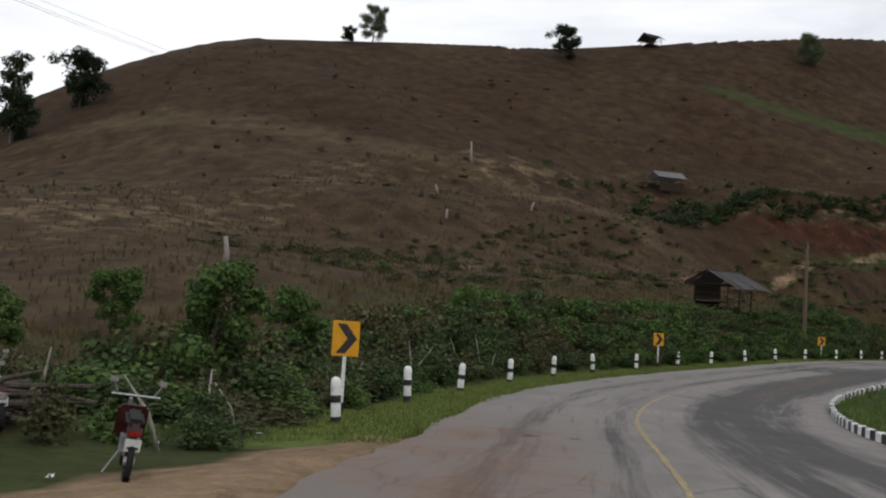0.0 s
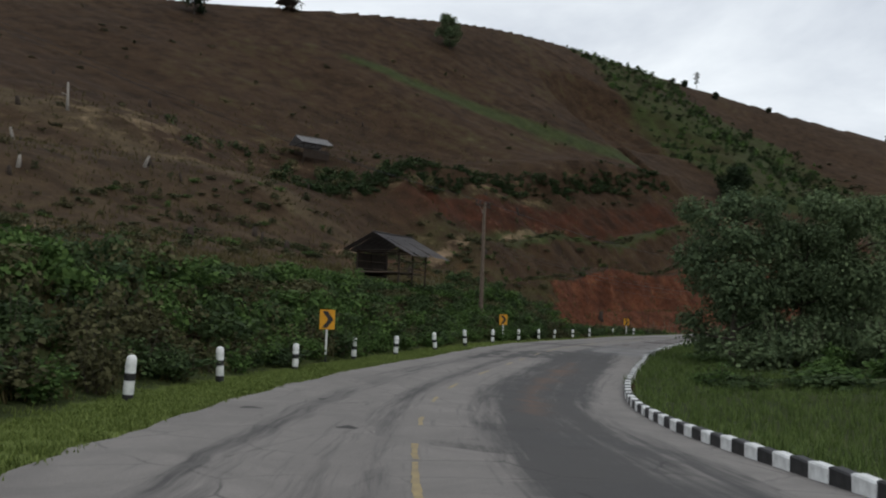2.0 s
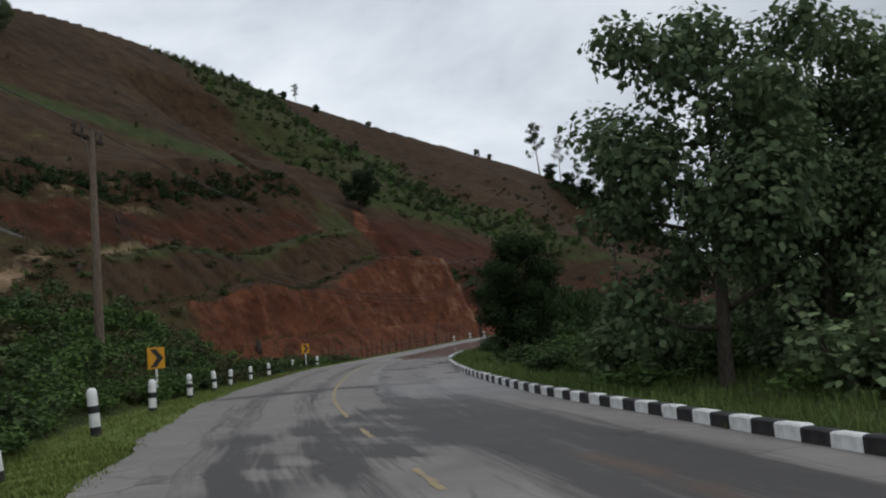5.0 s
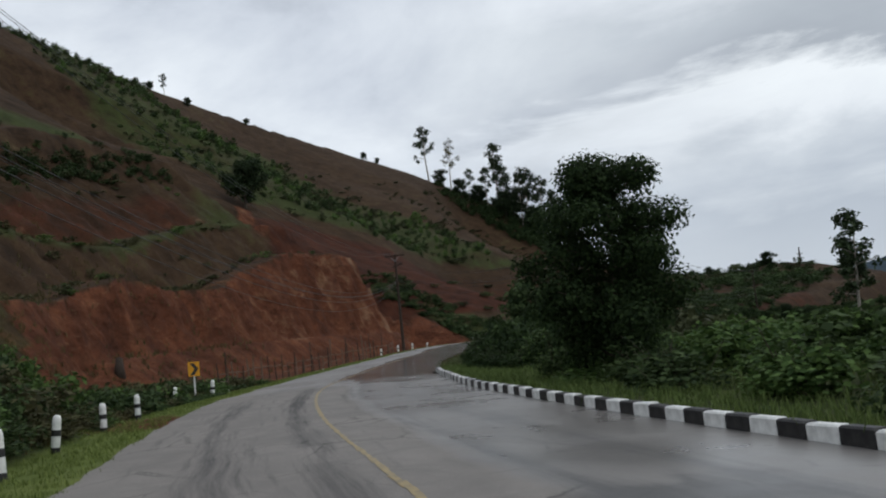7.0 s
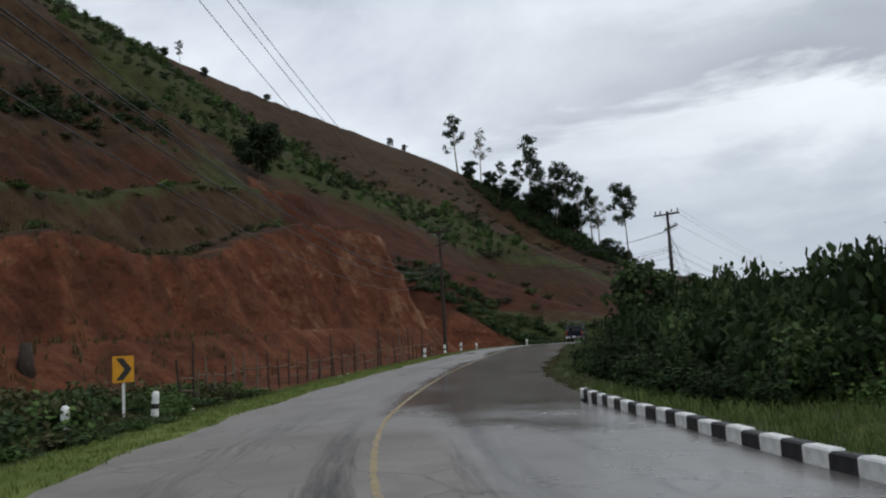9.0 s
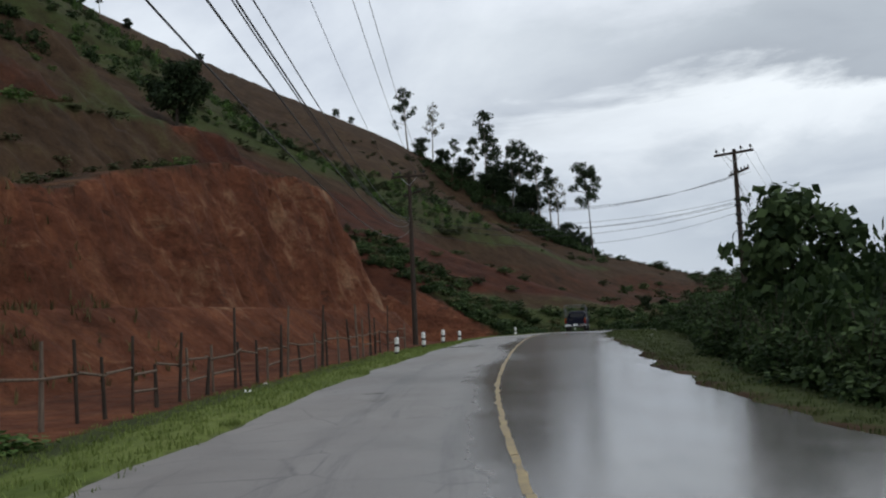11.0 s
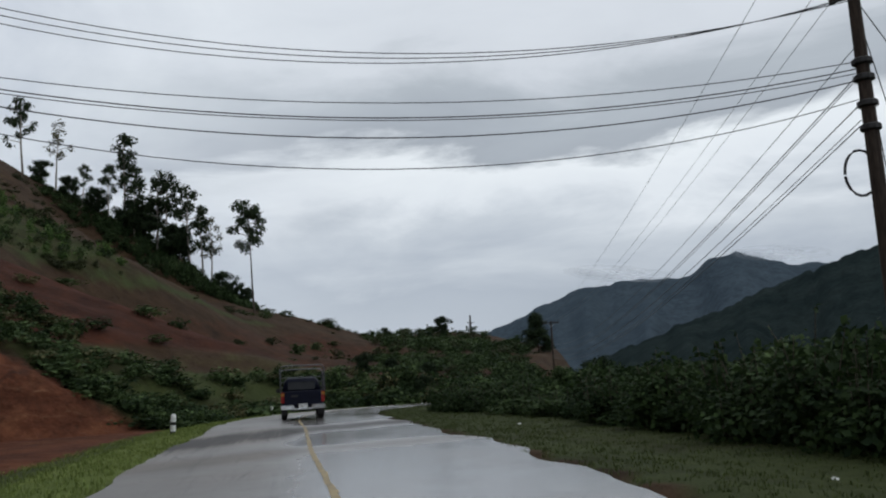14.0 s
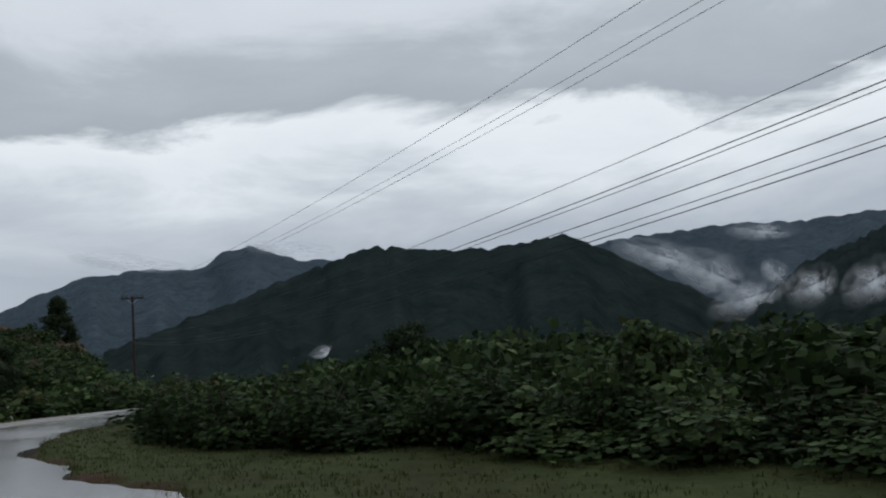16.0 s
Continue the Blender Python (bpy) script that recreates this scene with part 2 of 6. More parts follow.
def asphalt_material():
    m, nt, b = material("worn_wet_asphalt", 0.5, 0.4)
    at = attribute(nt, "wear")          # red: wheel tracks, green: wet, blue: clay wash
    big = noise_tex(nt, 0.12, 6, 0.6, stretch=(1, 1, 1))
    patch = noise_tex(nt, 0.55, 8, 0.65, distort=0.8)
    fine = noise_tex(nt, 60, 4, 0.7)
    col = ramp_of(nt, patch, [(0.3, (0.145, 0.132, 0.122)), (0.72, (0.245, 0.224, 0.206))])
    uv = nt.nodes.new("ShaderNodeUVMap")
    mp = nt.nodes.new("ShaderNodeMapping")
    mp.inputs["Scale"].default_value = (1.5, 0.055, 1)
    nt.links.new(uv.outputs[0], mp.inputs[0])
    st = nt.nodes.new("ShaderNodeTexNoise")
    st.inputs["Scale"].default_value, st.inputs["Detail"].default_value, st.inputs["Roughness"].default_value = 1.0, 7, 0.68
    nt.links.new(mp.outputs[0], st.inputs["Vector"])
    streak = st.outputs[0]
    mp2 = nt.nodes.new("ShaderNodeMapping")
    mp2.inputs["Scale"].default_value = (7.0, 0.35, 1)
    nt.links.new(uv.outputs[0], mp2.inputs[0])
    st2 = nt.nodes.new("ShaderNodeTexNoise")
    st2.inputs["Scale"].default_value, st2.inputs["Detail"].default_value, st2.inputs["Roughness"].default_value = 1.0, 6, 0.7
    nt.links.new(mp2.outputs[0], st2.inputs["Vector"])
    thin = st2.outputs[0]
    tr = calc(nt, "ADD", at[0], calc(nt, "MULTIPLY", calc(nt, "SUBTRACT", patch, 0.5), 0.7))
    tr = calc(nt, "ADD", tr, calc(nt, "MULTIPLY", calc(nt, "SUBTRACT", streak, 0.5), 2.6))
    tr = calc(nt, "ADD", tr, calc(nt, "MULTIPLY", calc(nt, "SUBTRACT", thin, 0.5), 1.6))
    tr = calc(nt, "MULTIPLY", calc(nt, "SUBTRACT", tr, 0.30), 1.7, clamp=True)
    col = mix_of(nt, calc(nt, "MULTIPLY", tr, 0.82), col, (0.040, 0.038, 0.038))
    # squared repairs and cracks, most of them in the worn lane
    mp3 = nt.nodes.new("ShaderNodeMapping")
    mp3.inputs["Scale"].default_value = (0.42, 0.34, 1)
    mp3.inputs["Rotation"].default_value = (0, 0, 0.12)
    nt.links.new(uv.outputs[0], mp3.inputs[0])
    warp = mix_of(nt, 0.06, mp3.outputs[0], st2.outputs["Color"], "ADD")
    cells = nt.nodes.new("ShaderNodeTexVoronoi")
    cells.distance, cells.inputs["Scale"].default_value = "CHEBYCHEV", 1.0
    nt.links.new(warp, cells.inputs["Vector"])
    pick = nt.nodes.new("ShaderNodeSeparateColor")
    nt.links.new(cells.outputs["Color"], pick.inputs[0])
    worn = calc(nt, "MULTIPLY", calc(nt, "SUBTRACT", at[0], 0.25), 2.2, clamp=True)
    mend = calc(nt, "MULTIPLY", calc(nt, "MULTIPLY", calc(nt, "GREATER_THAN", pick.outputs[0], 0.62), worn), calc(nt, "MULTIPLY", patch, 0.9))
    col = mix_of(nt, mend, col, (0.060, 0.057, 0.056))
    edge = nt.nodes.new("ShaderNodeTexVoronoi")
    edge.feature, edge.inputs["Scale"].default_value = "DISTANCE_TO_EDGE", 1.6
    nt.links.new(warp, edge.inputs["Vector"])
    crack = calc(nt, "SUBTRACT", 1.0, calc(nt, "DIVIDE", edge.outputs["Distance"], 0.022), clamp=True)
    crack = calc(nt, "MULTIPLY", crack, calc(nt, "MULTIPLY", calc(nt, "SUBTRACT", patch, 0.46), 6.0, clamp=True))
    col = mix_of(nt, calc(nt, "MULTIPLY", crack, 0.75), col, (0.030, 0.028, 0.027))
    cl = calc(nt, "ADD", at[2], calc(nt, "MULTIPLY", calc(nt, "SUBTRACT", patch, 0.5), 1.2))
    cl = calc(nt, "MULTIPLY", calc(nt, "SUBTRACT", cl, 0.45), 3.0, clamp=True)
    col = mix_of(nt, calc(nt, "MULTIPLY", cl, 0.7), col, (0.15, 0.088, 0.058))
    col = mix_of(nt, 0.6, col, ramp_of(nt, fine, [(0.3, (0.7, 0.7, 0.7)), (0.7, (1.3, 1.3, 1.3))]), "MULTIPLY")
    wet = calc(nt, "ADD", at[1], calc(nt, "MULTIPLY", calc(nt, "SUBTRACT", big, 0.5), 1.1))
    wet = calc(nt, "MULTIPLY", calc(nt, "SUBTRACT", wet, 0.25), 1.5, clamp=True)
    col = mix_of(nt, calc(nt, "MULTIPLY", wet, 0.45), col, (0.055, 0.055, 0.058))
    nt.links.new(col, b.inputs["Base Color"])
    rg = calc(nt, "SUBTRACT", 0.66, calc(nt, "MULTIPLY", wet, 0.52))
    rg = calc(nt, "ADD", rg, calc(nt, "MULTIPLY", calc(nt, "SUBTRACT", patch, 0.5), 0.22))
    nt.links.new(calc(nt, "ADD", 0.16, calc(nt, "MULTIPLY", wet, 0.84)), b.inputs["Specular IOR Level"])
    nt.links.new(rg, b.inputs["Roughness"])
    bump_to(nt, b, calc(nt, "ADD", fine, calc(nt, "MULTIPLY", patch, 0.6)), 0.10, 0.006)
    return m


M_GROUND = ground_material()
M_ROAD = asphalt_material()
M_YELLOW = plain("worn_yellow_paint", (0.19, 0.155, 0.10), (0.36, 0.27, 0.125), 5.0, 0.6)
M_WHITE = plain("white_paint_weathered", (0.55, 0.55, 0.53), (0.86, 0.86, 0.84), 7.0, 0.6)
M_BLACK = plain("black_paint_weathered", (0.012, 0.012, 0.013), (0.045, 0.043, 0.042), 7.0, 0.6)
M_SIGN = plain("sign_yellow", (0.58, 0.26, 0.008), (0.72, 0.34, 0.012), 4.0, 0.45, 0.4)
M_STEEL = plain("galvanised_steel", (0.25, 0.26, 0.27), (0.42, 0.43, 0.44), 9.0, 0.45, 0.5, 0.6)
M_WOOD = plain("weathered_wood", (0.075, 0.055, 0.042), (0.19, 0.145, 0.11), 5.0, 0.9, 0.2, bump=0.4, stretch=(4, 4, 0.6))
M_DARKWOOD = plain("dark_timber", (0.022, 0.017, 0.014), (0.07, 0.052, 0.04), 5.0, 0.9, 0.2, bump=0.4, stretch=(4, 4, 0.6))
M_BARK = plain("bark", (0.03, 0.025, 0.02), (0.12, 0.10, 0.08), 6.0, 0.95, 0.1, bump=0.6, stretch=(3, 3, 0.8))
M_PALEBARK = plain("pale_bark", (0.16, 0.14, 0.12), (0.36, 0.33, 0.29), 6.0, 0.95, 0.1, bump=0.4, stretch=(3, 3, 0.8))
M_CONCRETE = plain("weathered_concrete", (0.13, 0.12, 0.11), (0.30, 0.285, 0.26), 4.0, 0.85, 0.25, bump=0.2)
M_TIN = plain("weathered_tin_sheet", (0.19, 0.18, 0.178), (0.40, 0.385, 0.38), 1.6, 0.45, 0.5)
M_DARKTIN = plain("rusty_grey_tin_sheet", (0.055, 0.048, 0.046), (0.17, 0.155, 0.155), 1.6, 0.5, 0.4)
M_THATCH = plain("grey_thatch", (0.055, 0.045, 0.04), (0.16, 0.135, 0.12), 5.0, 0.95, 0.1, bump=0.6, stretch=(5, 1, 1))
M_WIRE = plain("black_cable", (0.012, 0.012, 0.013), (0.025, 0.025, 0.026), 5.0, 0.5)
M_LEAF = leafy("dark_green_leaves", (0.022, 0.038, 0.017), (0.076, 0.112, 0.042))
M_LAWN = leafy("short_verge_grass_blades", (0.078, 0.108, 0.026), (0.178, 0.220, 0.064))
# paler and greyer than M_LEAF: haze is put into this leaf colour
M_TREELEAF = leafy("grey_green_tree_leaves", (0.052, 0.078, 0.040), (0.150, 0.195, 0.096))
M_HEDGE = leafy("deep_hedge_leaves", (0.012, 0.023, 0.010), (0.038, 0.062, 0.021))
M_DULLGRASS = leafy("dull_wet_grass_blades", (0.034, 0.047, 0.016), (0.088, 0.108, 0.040))
M_LEAF2 = leafy("fresh_green_leaves", (0.030, 0.060, 0.017), (0.110, 0.175, 0.050))
M_LEAF3 = leafy("dry_olive_leaves", (0.036, 0.036, 0.017), (0.120, 0.115, 0.055))
M_PINE = leafy("deep_green_crown", (0.013, 0.022, 0.013), (0.040, 0.060, 0.026))
M_GRASS = leafy("grass_blades", (0.054, 0.084, 0.024), (0.150, 0.200, 0.062))
M_SCRUB = leafy("hill_scrub_leaves", (0.028, 0.033, 0.016), (0.064, 0.073, 0.034))
M_DRYGRASS = leafy("dry_grass_blades", (0.052, 0.046, 0.020), (0.135, 0.110, 0.050))
M_FOREST = leafy("far_forest", (0.012, 0.020, 0.022), (0.040, 0.055, 0.056), 0.0)


# ---- mesh helpers ----
def mesh_of(name, verts, faces, mats, smooth=False, idx=None):
    me = bpy.data.meshes.new(name)
    v = np.asarray(verts, np.float32).reshape(-1, 3)
    me.from_pydata(v.tolist(), [], faces if isinstance(faces, list) else faces.tolist())
    for m in mats if isinstance(mats, (list, tuple)) else [mats]:
        me.materials.append(m)
    if idx is not None:
        me.polygons.foreach_set("material_index", np.asarray(idx, np.int32))
    if smooth:
        me.polygons.foreach_set("use_smooth", np.ones(len(me.polygons), bool))
    me.update()
    return me


def part(name, bm, mat, parent=None, label="", smooth=False, m=None):
    me = bpy.data.meshes.new(name)
    bm.normal_update()
    bm.to_mesh(me)
    bm.free()
    me.materials.append(mat)
    if smooth:
        me.polygons.foreach_set("use_smooth", np.ones(len(me.polygons), bool))
    ob = new(name, me)
    if m is not None:
        ob.matrix_basis = m
    ob.parent = parent
    if label:
        ob["label"] = label
    return ob


def add_box(bm, size, m=Matrix(), bevel=0.0):
    r = bmesh.ops.create_cube(bm, size=1.0, matrix=m @ Matrix.Diagonal((*size, 1)))
    if bevel:
        es = list({e for v in r["verts"] for e in v.link_edges})
        bmesh.ops.bevel(bm, geom=es, offset=bevel, segments=2, affect="EDGES", clamp_overlap=True)
    return bm


def add_rod(bm, a, b, r1, r2=None, seg=8):
    a, b = Vector(a), Vector(b)
    d = b - a
    m = Matrix.Translation((a + b) / 2) @ d.to_track_quat("Z", "Y").to_matrix().to_4x4()
    bmesh.ops.create_cone(bm, cap_ends=True, segments=seg, radius1=r1, radius2=r1 if r2 is None else r2, depth=d.length, matrix=m)
    return bm


def tube(pts, radii, seg=6):
    """Vertices and faces of a tube along points."""
    vs, fs = [], []
    pts = [Vector(p) for p in pts]
    for i, p in enumerate(pts):
        d = (pts[min(i + 1, len(pts) - 1)] - pts[max(i - 1, 0)]).normalized()
        x = d.orthogonal().normalized()
        y = d.cross(x)
        for k in range(seg):
            a = 2 * math.pi * k / seg
            vs.append(p + (x * math.cos(a) + y * math.sin(a)) * radii[i])
    for i in range(len(pts) - 1):
        for k in range(seg):
            a, b = i * seg + k, i * seg + (k + 1) % seg
            fs.append([a, b, b + seg, a + seg])
    fs.append(list(range(seg))[::-1])
    fs.append([(len(pts) - 1) * seg + k for k in range(seg)])
    return vs, fs


def leaf_arrays(rng, centres, normals, size, slim=0.45, droop=0.2):
    """Diamond leaves, four corners each, with a fold's worth of droop at the tip."""
    n = len(centres)
    nor = normals + rng.normal(0, 0.55, (n, 3))
    nor /= np.linalg.norm(nor, axis=1, keepdims=True) + 1e-9
    d = rng.normal(0, 1, (n, 3))
    d -= nor * (d * nor).sum(1, keepdims=True)
    d /= np.linalg.norm(d, axis=1, keepdims=True) + 1e-9
    s = np.cross(nor, d)
    ln = size * rng.uniform(0.6, 1.35, (n, 1))
    tip = centres + d * ln
    tip[:, 2] -= droop * ln[:, 0]
    mid = centres + d * ln * 0.45
    v = np.stack([centres, mid + s * ln * slim, tip, mid - s * ln * slim], 1).reshape(-1, 3)
    f = np.arange(4 * n).reshape(-1, 4)
    return v, f


def clumps(rng, balls, per, size, shell=0.55, **kw):
    """Leaves spread through a set of lumps (x, y, z, r), denser towards their outsides."""
    C, N = [], []
    for x, y, z, r in balls:
        k = max(6, int(per * r * r))
        u = rng.normal(0, 1, (k, 3))
        u /= np.linalg.norm(u, axis=1, keepdims=True)
        rad = r * (shell + (1 - shell) * rng.uniform(0, 1, (k, 1)) ** 0.7) * rng.uniform(0.85, 1.12, (k, 1))
        C.append(np.array([x, y, z]) + u * rad * [1, 1, 0.85])
        N.append(u + [0, 0, 0.45])
    return leaf_arrays(rng, np.concatenate(C), np.concatenate(N), size, **kw)


def join_arrays(groups):
    """[(verts, faces, material index)] -> verts, faces, indices."""
    V, F, I, n = [], [], [], 0
    for v, f, i in groups:
        v = np.asarray(v, float).reshape(-1, 3)
        V.append(v)
        F += [[a + n for a in face] for face in (f.tolist() if hasattr(f, "tolist") else f)]
        I += [i] * len(f)
        n += len(v)
    return np.concatenate(V), F, I


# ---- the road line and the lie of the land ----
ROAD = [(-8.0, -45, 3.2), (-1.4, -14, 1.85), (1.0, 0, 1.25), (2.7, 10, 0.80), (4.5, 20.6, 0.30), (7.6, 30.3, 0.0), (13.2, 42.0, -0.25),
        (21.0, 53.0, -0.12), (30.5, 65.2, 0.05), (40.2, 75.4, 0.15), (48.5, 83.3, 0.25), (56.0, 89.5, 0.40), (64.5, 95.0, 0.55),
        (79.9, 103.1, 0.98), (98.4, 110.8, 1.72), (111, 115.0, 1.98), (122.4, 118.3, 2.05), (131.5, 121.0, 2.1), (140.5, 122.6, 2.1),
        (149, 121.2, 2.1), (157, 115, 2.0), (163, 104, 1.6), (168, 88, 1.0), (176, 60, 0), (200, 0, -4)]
LEFT_HALF = [(-50, 4.0), (8, 3.75), (14, 3.7), (24, 3.9), (36, 3.8), (48, 3.75), (58, 3.55), (66, 3.5), (85, 3.95), (99, 4.2), (110, 4.2), (130, 4.1), (139, 3.9), (147, 3.35), (154, 3.0), (162, 2.9), (169, 3.2), (200, 3.1), (400, 3.1)]
RIGHT_HALF = [(-50, 5.4), (28, 5.35), (36, 5.18), (44, 4.96), (52, 4.85), (60, 4.95), (66, 5.15), (85, 4.9), (110, 5.0), (128, 3.9), (145, 4.0), (165, 3.5), (180, 3.3), (400, 3.4)]


def spline(pts, step=1.0):
    P = np.array([2 * np.array(pts[0]) - pts[1], *pts, 2 * np.array(pts[-1]) - pts[-2]], float)
    out = []
    for i in range(1, len(P) - 2):
        n = max(2, int(np.linalg.norm(P[i + 1] - P[i]) / step))
        for k in range(n):
            t = k / n
            a, b, c, d = P[i - 1 : i + 3]
            out.append(0.5 * (2 * b + (c - a) * t + (2 * a - 5 * b + 4 * c - d) * t * t + (3 * b - 3 * c + d - a) * t**3))
    out.append(P[-2])
    return np.array(out)


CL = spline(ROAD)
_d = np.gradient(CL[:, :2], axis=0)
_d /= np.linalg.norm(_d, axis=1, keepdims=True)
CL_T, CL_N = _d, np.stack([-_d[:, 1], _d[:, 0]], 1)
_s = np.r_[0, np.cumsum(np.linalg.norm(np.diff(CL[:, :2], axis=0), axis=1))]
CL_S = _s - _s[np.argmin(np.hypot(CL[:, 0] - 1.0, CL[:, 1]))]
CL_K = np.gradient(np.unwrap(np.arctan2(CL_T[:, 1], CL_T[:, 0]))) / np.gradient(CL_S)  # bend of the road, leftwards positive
curve_of = lambda table, s: np.interp(s, *np.array(table, float).T)  # noqa: E731


SUPER = [(-50, 0), (20, 0.0), (38, 0.04), (70, 0.035), (95, 0.0), (400, 0)]  # cross fall towards the inside of the bend


def road_at(s, off=0.0):
    """Point on the road at the way s with the offset off to the left of the centre line, and its heading in degrees."""
    c = [np.interp(s, CL_S, CL[:, k]) for k in range(3)]
    t = np.array([np.interp(s, CL_S, CL_T[:, k]) for k in range(2)])
    t /= np.linalg.norm(t)
    lift = float(curve_of(SUPER, s)) * max(-6.0, min(6.0, off))
    return np.array([c[0] - t[1] * off, c[1] + t[0] * off, c[2] + lift]), math.degrees(math.atan2(t[1], t[0]))


def road_frame(x, y):
    """Way, offset to the left and road height for arrays of places."""
    s, o, z = np.empty(len(x)), np.empty(len(x)), np.empty(len(x))
    for i in range(0, len(x), 4000):
        k = slice(i, i + 4000)
        dx, dy = x[k, None] - CL[None, :, 0], y[k, None] - CL[None, :, 1]
        j = np.argmin(dx * dx + dy * dy, axis=1)
        r = np.arange(len(j))
        ex, ey = dx[r, j], dy[r, j]
        along = ex * CL_T[j, 0] + ey * CL_T[j, 1]
        side = ex * CL_N[j, 0] + ey * CL_N[j, 1]
        dist = np.hypot(ex, ey)
        s[k] = CL_S[j] + np.clip(along / np.maximum(1 - CL_K[j] * side, 0.3), -1, 1)
        o[k] = np.where((np.abs(along) > 2) | (np.abs(side) > 15), np.sign(side) * dist, side)
        z[k] = np.interp(s[k], CL_S, CL[:, 2]) + curve_of(SUPER, s[k]) * np.clip(o[k], -6, 6)
    return s, o, z


CREST = [(-190, 60, 2), (-128, 160, 15), (-95, 198, 47), (-62, 213, 65), (-30, 216, 68), (24, 217, 70), (68, 222, 76), (122, 245, 86.5),
         (203, 268, 87), (262, 262, 79), (325, 256, 72), (330, 222, 52), (330, 190, 26.7), (400, 168, 22.2), (440, 140, 24.6), (490, 100, 10),
         (560, 20, -15), (600, -150, -35)]
CR = spline(CREST, 2.0)
_c = np.gradient(CR[:, :2], axis=0)
CR_N = np.stack([-_c[:, 1], _c[:, 0]], 1) / np.linalg.norm(_c, axis=1, keepdims=True)
CUT_TOE = [(-60, 0), (98, 0), (104, 4), (114, 9), (126, 12), (150, 12.2), (165, 12), (176, 11.4), (184, 10.8), (187, 10.9), (188.5, 13.5), (191, 21), (194, 13), (198, 6.2), (206, 4.4), (235, 4), (300, 0)]
FACE_TOP = [(-60, 40), (100, 40), (104, 4.2), (112, 4.8), (120, 5.6), (127, 5.8), (137, 8.0), (144, 7.0), (152, 7.3), (158, 9.2), (164, 10.6), (170, 12.0), (180, 12.6), (187, 12.4), (190, 12.0), (194, 40), (300, 40)]
CUT_STEEP = [(-60, 9), (96, 9), (106, 2.4), (120, 1.9), (165, 1.9), (180, 2.2), (187, 2.3), (189, 1.5), (191, 0.8), (198, 0.62), (210, 0.65), (235, 0.7), (300, 3)]


def smooth(a, b, v):
    t = np.clip((v - a) / (b - a), 0, 1)
    return t * t * (3 - 2 * t)


def waves(x, y, f):
    """Cheap rolling unevenness between -1 and 1."""
    return (np.sin(x * f + 1.3 * np.sin(y * f * 0.7 + 1)) + np.sin(y * f * 1.3 + 1.7 * np.sin(x * f * 0.6 + 4)) + np.sin((x + y) * f * 2.1 + 2)) / 3


FLANK_FOOT = [[120, 137, 149, 158, 171, 201, 217, 248, 279, 340], [196, 174, 176, 171, 168, 173, 169, 168, 166, 160]]
FLANK_END = [[150, 173, 190, 205, 220, 240, 247, 266], [232, 229, 234, 228, 221, 218, 198, 182]]


def flank_at(x, y):
    """How far a place lies on the overgrown flank of the hill, 0 to 1."""
    x, y = x + 3.0 * waves(x, y, 0.16), y + 2.0 * waves(y, x, 0.21)
    return smooth(136, 146, x) * smooth(0, 4, y - np.interp(x, *FLANK_FOOT)) * smooth(0, 9, np.interp(y, *FLANK_END) - x)


